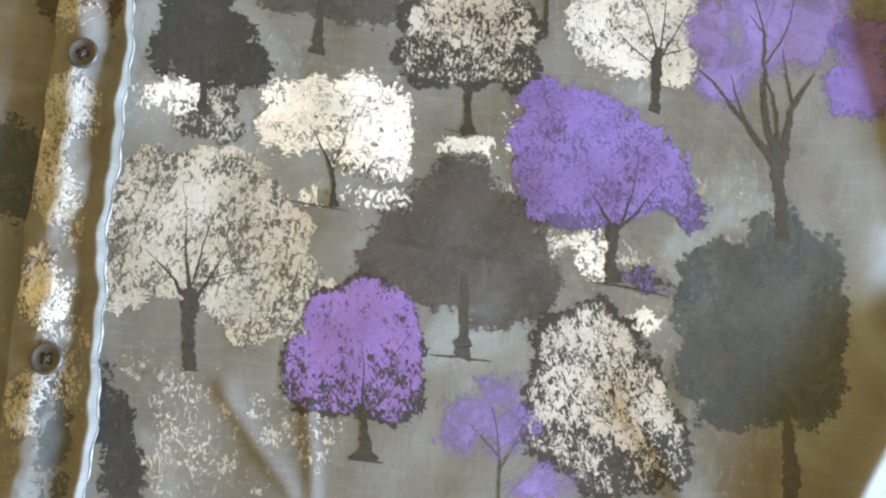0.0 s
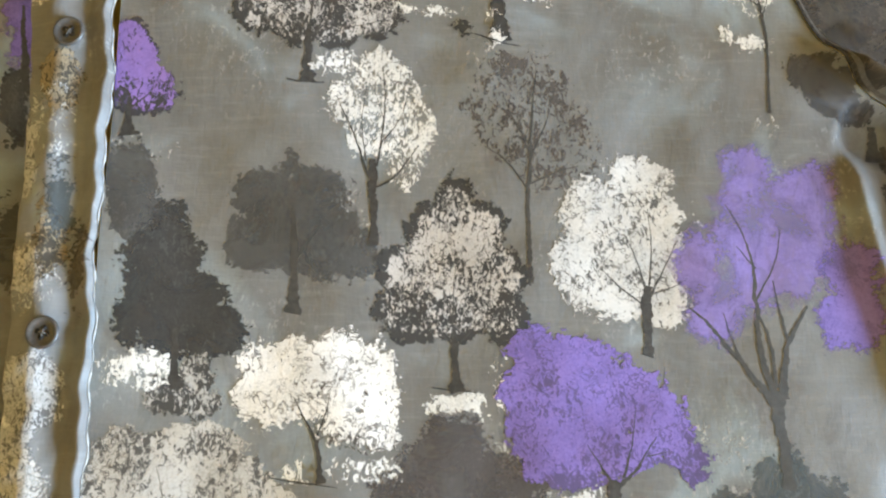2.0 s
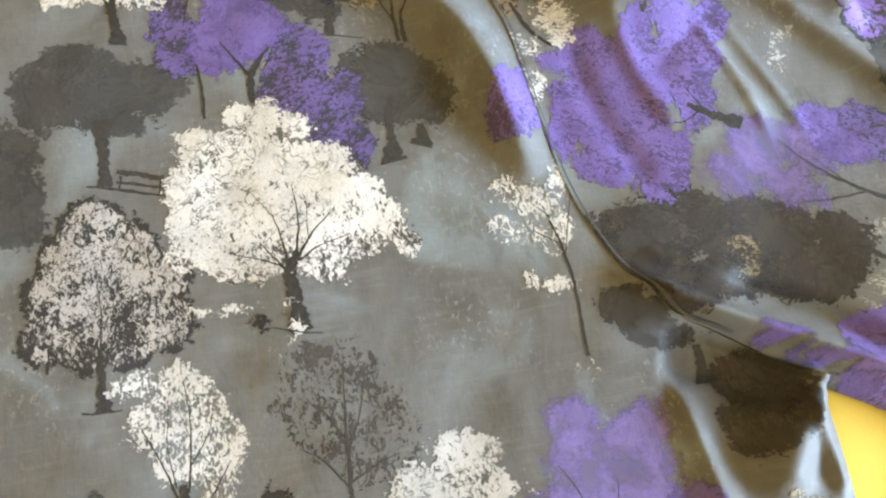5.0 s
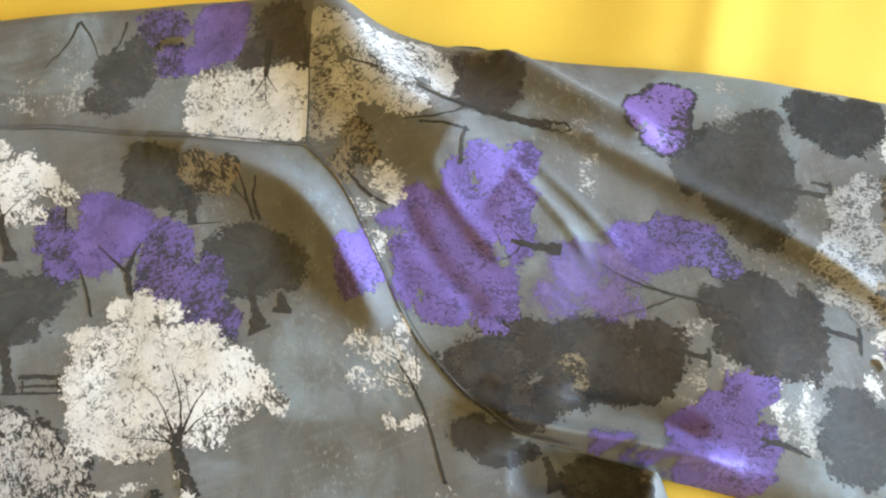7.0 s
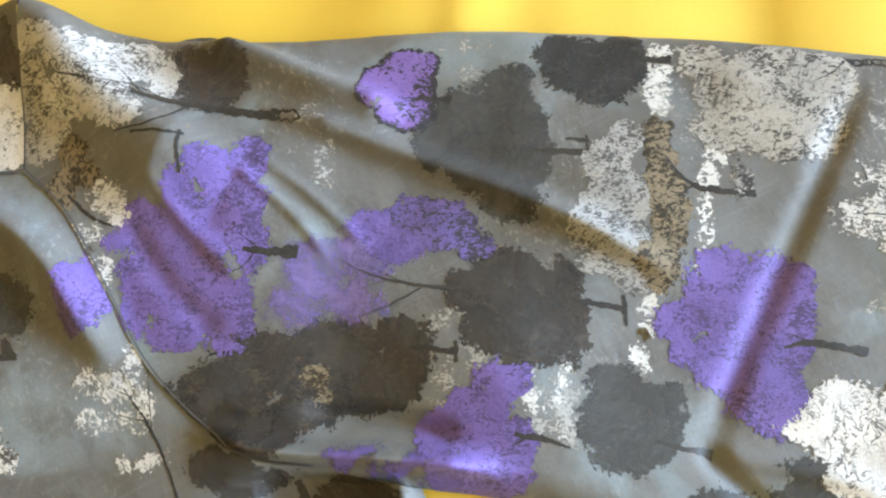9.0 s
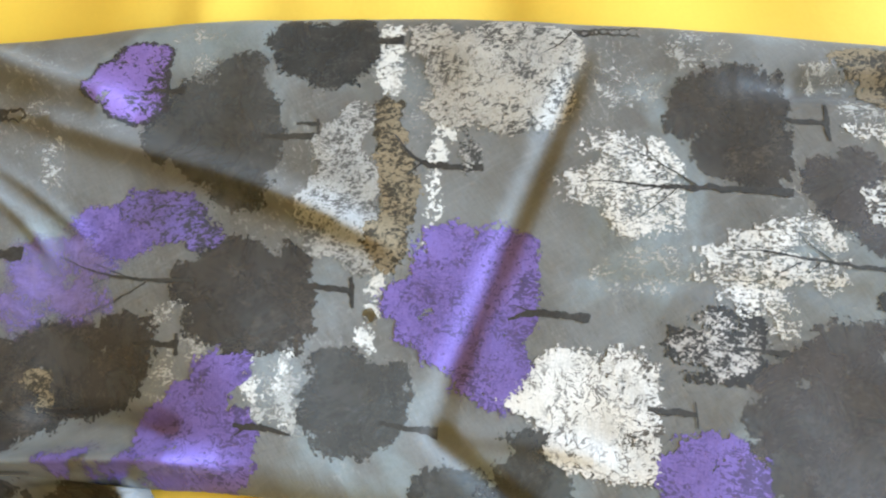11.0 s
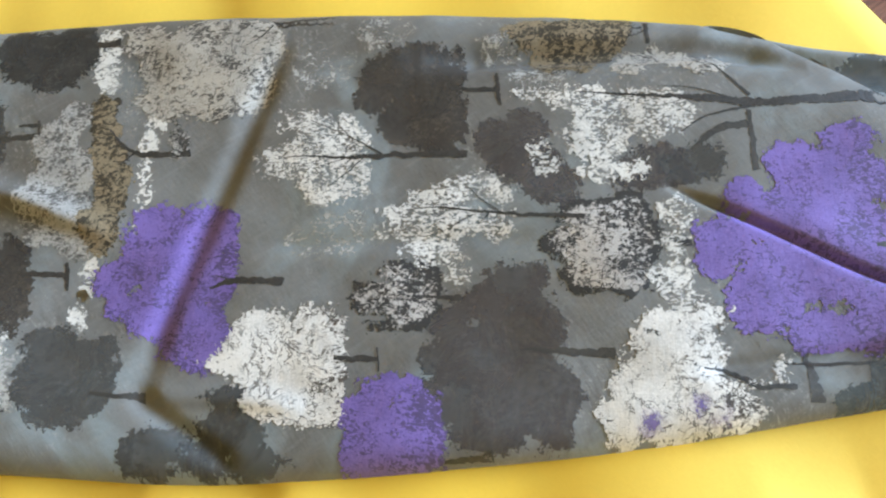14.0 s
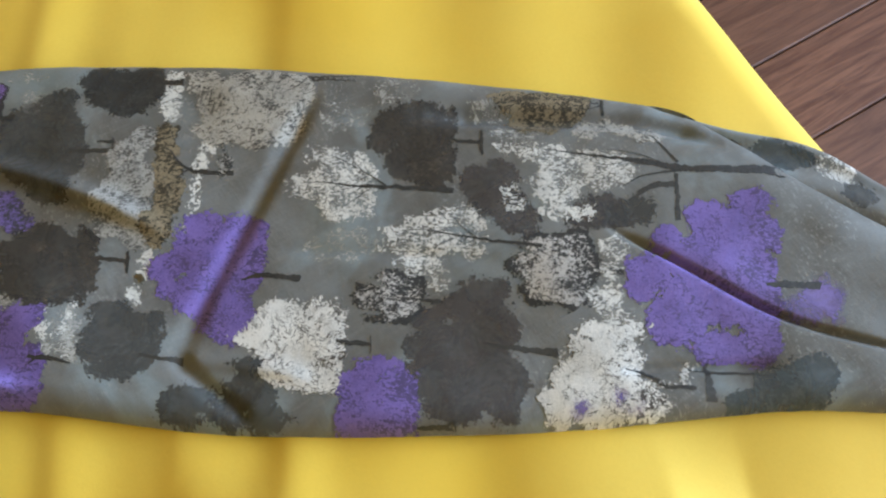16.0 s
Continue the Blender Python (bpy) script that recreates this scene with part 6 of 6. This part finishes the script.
tree("sleeve", "lace", 146, ((0.4163, 0.1282, 0.0106, 0.0056, 145), (0.399, 0.1216, 0.0082, 0.004, 145), (0.4091, 0.1162, 0.0127, 0.009, 144), (0.4231, 0.1131, 0.0116, 0.0104, 66), (0.3978, 0.1149, 0.0081, 0.0039, 146), (0.4089, 0.0984, 0.0124, 0.0087, 145), (0.4202, 0.0999, 0.0113, 0.008, 60)), ((0.4616, 0.0779, 0.0038), (0.459, 0.0799, 0.0029), (0.4453, 0.0894, 0.0027), (0.4322, 0.098, 0.0023), (0.4187, 0.106, 0.0014), (0.4067, 0.1166, 0.0007), (0.3965, 0.1218, 0.0003)), ((0.4336, 0.098, 0.0016), (0.4264, 0.1141, 0.0009), (0.4177, 0.1283, 0.0005)), ((0.4261, 0.1008, 0.0011), (0.4142, 0.0985, 0.0007), (0.4048, 0.0982, 0.0002)), ((0.4207, 0.105, 0.0009), (0.4097, 0.1083, 0.0004)), ((0.4272, 0.1111, 0.0007), (0.4259, 0.1221, 0.0003)))
tree("sleeve", "lace", 146, ((0.4547, 0.0642, 0.0121, 0.0064, 147), (0.4393, 0.0686, 0.01, 0.0052, 147), (0.424, 0.0729, 0.0069, 0.0028, 147), (0.4271, 0.0618, 0.0121, 0.0062, 147), (0.4457, 0.0548, 0.0141, 0.0062, 147), (0.4618, 0.0554, 0.0047, 0.004, 151), (0.4275, 0.0509, 0.0098, 0.0061, 147), (0.4309, 0.0407, 0.006, 0.0046, 54), (0.4529, 0.0425, 0.0047, 0.0039, 151)), ((0.4834, 0.0291, 0.0022), (0.4809, 0.0311, 0.0018), (0.4659, 0.0427, 0.0015), (0.4524, 0.0532, 0.0011), (0.4398, 0.0654, 0.0007), (0.4283, 0.0716, 0.0003)), ((0.459, 0.0476, 0.0011), (0.455, 0.057, 0.0007), (0.4534, 0.0679, 0.0002)), ((0.4485, 0.0552, 0.0009), (0.4361, 0.0559, 0.0004), (0.4278, 0.059, 0.0002)), ((0.454, 0.0517, 0.0007), (0.4451, 0.0501, 0.0003)))
tree("sleeve", "lace", 148, ((0.5023, 0.0814, 0.0103, 0.0041, 147), (0.5156, 0.0694, 0.0146, 0.0068, 147), (0.5257, 0.0537, 0.0214, 0.0125, 149), (0.4861, 0.0593, 0.0088, 0.0069, 49), (0.5088, 0.0532, 0.0144, 0.0098, 150), (0.5053, 0.0382, 0.012, 0.0047, 147), (0.5365, 0.0464, 0.0123, 0.0099, 156)), ((0.6173, -0.0062, 0.0114), (0.6169, -0.0033, 0.0067), (0.6147, 0.0009, 0.0044), (0.6076, 0.0063, 0.0041), (0.5865, 0.0176, 0.004), (0.5672, 0.0301, 0.0034), (0.5553, 0.0412, 0.0017), (0.5318, 0.0603, 0.001), (0.5136, 0.0752, 0.0002)), ((0.5683, 0.028, 0.0025), (0.5487, 0.0366, 0.0015), (0.5365, 0.0359, 0.0007)), ((0.5656, 0.0319, 0.0015), (0.5529, 0.0494, 0.0007), (0.5417, 0.0577, 0.0004)), ((0.5519, 0.0443, 0.001), (0.5361, 0.0504, 0.0005)))
tree("sleeve", "lace", 156, ((0.513, 0.0095, 0.0087, 0.0071, 48), (0.5038, 0.0014, 0.0064, 0.0048, 50), (0.4953, -0.0096, 0.0087, 0.0082, 165), (0.4933, -0.0192, 0.0077, 0.0049, 146)))
tree("sleeve", "white", 148, ((0.3728, 0.0561, 0.0097, 0.0059, 146), (0.3569, 0.0625, 0.0119, 0.0078, 145), (0.3456, 0.0597, 0.0118, 0.0077, 145), (0.3383, 0.0618, 0.0057, 0.0046, 140), (0.3558, 0.0482, 0.0205, 0.014, 145), (0.376, 0.0451, 0.012, 0.0057, 59), (0.3479, 0.0383, 0.0136, 0.0094, 145), (0.3562, 0.0283, 0.0114, 0.0081, 146), (0.3684, 0.0326, 0.0116, 0.0056, 59)), ((0.3866, 0.0284, 0.0021), (0.3847, 0.0296, 0.0027), (0.3789, 0.034, 0.0025), (0.373, 0.0382, 0.0013)), ((0.3888, 0.0325, 0.001), (0.3843, 0.0244, 0.001)))
tree("sleeve", "white", 145, ((0.4844, -0.0238, 0.0119, 0.0058, 145), (0.497, -0.0285, 0.0066, 0.0038, 146), (0.4722, -0.0258, 0.0085, 0.0068, 148), (0.4817, -0.0377, 0.0131, 0.0121, 163), (0.4612, -0.0335, 0.01, 0.0096, 26), (0.4468, -0.0388, 0.0076, 0.0074, 16), (0.4634, -0.0479, 0.0161, 0.0118, 148), (0.4794, -0.0541, 0.0116, 0.0096, 153), (0.4843, -0.0648, 0.0067, 0.0062, 14), (0.444, -0.0464, 0.0075, 0.0046, 146), (0.4664, -0.0582, 0.0137, 0.0046, 146)), ((0.5056, -0.0668, 0.0027), (0.5009, -0.0635, 0.0022), (0.4939, -0.0591, 0.0024), (0.4918, -0.0508, 0.002), (0.4834, -0.0425, 0.0007)))
tree("sleeve", "airy", 156, ((0.4739, -0.0528, 0.0037, 0.0029, 150), (0.4771, -0.0587, 0.0025, 0.0021, 154), (0.4553, -0.0484, 0.0029, 0.0025, 152)))
tree("sleeve", "lace", 156, ((0.5081, -0.0581, 0.0048, 0.0025, 48), (0.4989, -0.0611, 0.0049, 0.0013, 145)))
tree("sleeve", "umber", 156, ((0.1424, 0.1462, 0.0126, 0.0104, 168), (0.1555, 0.1513, 0.0126, 0.0105, 169), (0.1348, 0.1602, 0.0116, 0.0082, 72)))
tree("sleeve", "purplesoft", 156, ((0.1908, 0.1202, 0.0085, 0.0031, 165), (0.2039, 0.1098, 0.0103, 0.0034, 165), (0.2168, 0.0996, 0.0078, 0.003, 165)))
tree("placket", "leafygrey", 98, ((-0.142, 0.014, 0.009, 0.017, 8),))
tree("placket", "leafytan", 98, ((-0.139, -0.039, 0.007, 0.012, 8),))
tree("placket", "splash", 98, ((-0.139, 0.017, 0.011, 0.003, 8),))
tree("placket", "lace", 98, ((-0.134, -0.042, 0.008, 0.012, 8),))
tree("placket", "leafygrey", 98, ((-0.135, -0.081, 0.0095, 0.0115, 8),))
tree("placket", "leafygrey", 97, ((-0.136, 0.024, 0.0115, 0.013, 7),))
tree("placket", "leafytan", 97, ((-0.142, 0.066, 0.007, 0.0095, 7),))
tree("placket", "purpledark", 96, ((-0.145, 0.203, 0.009, 0.0105, 6),))
tree("placket", "splash", 96, ((-0.134, 0.171, 0.009, 0.0035, 6),))
tree("placket", "faint", 96, ((-0.139, 0.062, 0.0095, 0.0115, 6),))
tree("placket", "leafybrown", 95, ((-0.136, 0.134, 0.007, 0.0115, 5),))
tree("placket", "dimblue", 98, ((-0.126, -0.088, 0.0055, 0.0205, 8),))
tree("placket", "lace", 96, ((-0.146, 0.171, 0.0135, 0.0065, 6),))
tree("placket", "faint", 93, ((-0.134, 0.231, 0.0095, 0.007, 3),))
tree("placket", "purplerim", 94, ((-0.137, 0.213, 0.008, 0.016, 4),))
tree("placket", "leafybrown", 96, ((-0.134, 0.077, 0.005, 0.0135, 6),))
tree("placket", "leafytan", 97, ((-0.136, -0.007, 0.0085, 0.0115, 7),))
tree("placket", "faint", 96, ((-0.137, 0.119, 0.0075, 0.014, 6),))
tree("placket", "brown", 95, ((-0.124, 0.066, 0.0035, 0.013, 5),))
tree("placket", "faint", 97, ((-0.125, -0.065, 0.008, 0.0155, 7),))
tree("placket", "faint", 98, ((-0.134, -0.014, 0.008, 0.0145, 8),))
tree("placket", "leafygrey", 96, ((-0.147, 0.105, 0.006, 0.0155, 6),))
tree("placket", "dimblue", 96, ((-0.132, 0.089, 0.004, 0.014, 6),))
tree("cuff", "dimblue", 50, ((0.625, 0.011, 0.016, 0.0085, -40),))
tree("cuff", "lace", 49, ((0.646, -0.009, 0.01, 0.01, -41),))
tree("cuff", "dim", 48, ((0.644, -0.028, 0.0085, 0.008, -42),))
tree("under", "dimblue", 99, ((-0.156, 0.001, 0.009, 0.0185, 9),))
tree("under", "purplesoft", 96, ((-0.158, 0.169, 0.006, 0.0255, 6),), ((-0.154, 0.134, 0.004), (-0.1552, 0.1445, 0.0024), (-0.158, 0.169, 0.0012)))
tree("under", "dim", 97, ((-0.153, 0.076, 0.006, 0.017, 7),))
tree("under", "dark", 97, ((-0.157, 0.128, 0.005, 0.0135, 7),))
tree("under", "purple", 92, ((-0.121, 0.197, 0.0095, 0.016, 2),))


# ---- seams and edges ----
line_part("yoke_seam", "yoke", THREAD, [(((-0.15, 0.3905), (-0.118, 0.3815), (-0.028, 0.3475), (0.0, 0.3385), (0.042, 0.3185), (0.105, 0.2915)), (0.0007, 0.0007), 0.0007)], "dark stitched seam")
line_part("armhole_seam", "sleeve", THREAD, [(tuple((p[0] + 0.0012, p[1] + 0.0006) for p in ARMHOLE[1:-1]), (0.0007, 0.0007), 0.0007)], "stitched armhole seam")
# Tube along the band's fold; its pale colour paints the lit rim.
bm = bmesh.new()
ring0 = None
for yy_ in np.linspace(-0.2, 0.38, 420):
    ex = float(np.interp(yy_, (-0.2, -0.11, 0.0, 0.15, 0.25, 0.4), (-0.110, -0.112, -0.117, -0.1195, -0.119, -0.118))) + 0.0008 * math.sin(yy_ * 61) + 0.0006 * math.sin(yy_ * 143 + 1) + 0.0004 * math.sin(yy_ * 420)
    r_ = 0.00022 + 0.00012 * math.sin(yy_ * 310) + 0.00012 * math.sin(yy_ * 911)
    ring = [bm.verts.new((ex + 0.0002 + r_ * math.cos(a_), yy_, 0.0012 + 1.5 * r_ * math.sin(a_))) for a_ in (0, 1.05, 2.09, 3.14, 4.19, 5.24)]
    if ring0:
        for k in range(6):
            bm.faces.new((ring0[k], ring0[(k + 1) % 6], ring[(k + 1) % 6], ring[k]))
    ring0 = ring
bmesh.ops.recalc_face_normals(bm, faces=bm.faces[:])
part("folded_edge", bm, PALE_LIT_EDGE, PANELS["placket"][0], "folded edge, paled as if lit")


# ---- buttons ----
def button(x, y, turn):
    """A four-hole resin shirt button with a raised rim."""
    hit = TREES["placket"].ray_cast(Vector((x, y, 0.2)), Vector((0, 0, -1)))[0]
    bm = bmesh.new()
    profile = ((0.0, 0.0014), (0.0026, 0.0014), (0.0036, 0.0015), (0.0042, 0.0021), (0.0049, 0.0025), (0.0055, 0.0022), (0.0057, 0.0014), (0.0050, 0.0004), (0.0, 0.0002))
    n, rings = 40, []
    for r, zz_ in profile:
        rings.append([bm.verts.new((r * math.cos(6.28318 * k / n), r * math.sin(6.28318 * k / n), zz_)) for k in range(n)] if r else [bm.verts.new((0, 0, zz_))])
    for a, b in zip(rings[:-1], rings[1:]):
        for k in range(n):
            q = [a[k % len(a)], a[(k + 1) % len(a)], b[(k + 1) % len(b)], b[k % len(b)]]
            bm.faces.new(list(dict.fromkeys(q)))
    bmesh.ops.recalc_face_normals(bm, faces=bm.faces[:])
    ob = part("button", bm, BUTTON, PANELS["placket"][0], "dark grey four-hole button")
    ob.matrix_basis = pose(x, y, hit.z - 0.0002, 2, -2, turn)
    # Solid dark discs on the face paint the shade inside the four holes.
    for k in range(4):
        bm = bmesh.new()
        bmesh.ops.create_cone(bm, cap_ends=True, segments=16, radius1=0.00085, radius2=0.00095, depth=0.0004)
        h = part("button_hole_disc", bm, HOLE, ob)
        a = radians(45 + 90 * k)
        h.matrix_basis = pose(0.0016 * math.cos(a), 0.0016 * math.sin(a), 0.00135)
    for k in range(2):
        bm = bmesh.new()
        bmesh.ops.create_cone(bm, cap_ends=True, segments=8, radius1=0.0003, radius2=0.0003, depth=0.0026)
        part("thread", bm, THREAD, ob).matrix_basis = pose(0, 0, 0.0016, 90, 0, 45 + 90 * k)


for bx, by, bt in ((-0.1338, 0.152, 10), (-0.1325, 0.0435, 30), (-0.1305, -0.0645, 5), (-0.130, -0.172, 20), (-0.1385, 0.262, 15)):
    button(bx, by, bt)

# ---- floor planks ----
PLANKS = {}


def plank_mesh(length):
    """A plank with eased edges; planks of one length share a mesh."""
    if length not in PLANKS:
        bm = box(bmesh.new(), 0, length, -0.0585, 0.0585, -0.014, 0.0)
        bmesh.ops.bevel(bm, geom=[e for e in bm.edges if abs(e.verts[0].co.z) < 1e-6 and abs(e.verts[1].co.z) < 1e-6], offset=0.002, segments=1, affect="EDGES")
        PLANKS[length] = bpy.data.meshes.new("plank")
        bm.to_mesh(PLANKS[length])
        bm.free()
        PLANKS[length].materials.append(WOOD)
    return PLANKS[length]


g = np.random.default_rng(3)
for row in range(int((Y1 - Y0) / 0.119)):
    cuts = (0.0, 0.3, 0.9, 0.6)[row % 4]
    start = X0
    while start < X1 - 0.01:
        length = round(min(cuts if start == X0 and cuts else 1.2, X1 - start), 3)
        ob = new("plank", plank_mesh(round(length - 0.002, 3)))
        ob.parent = floor
        ob.location = (start, Y0 + 0.06 + row * 0.119, FLOOR_Z)
        start += length
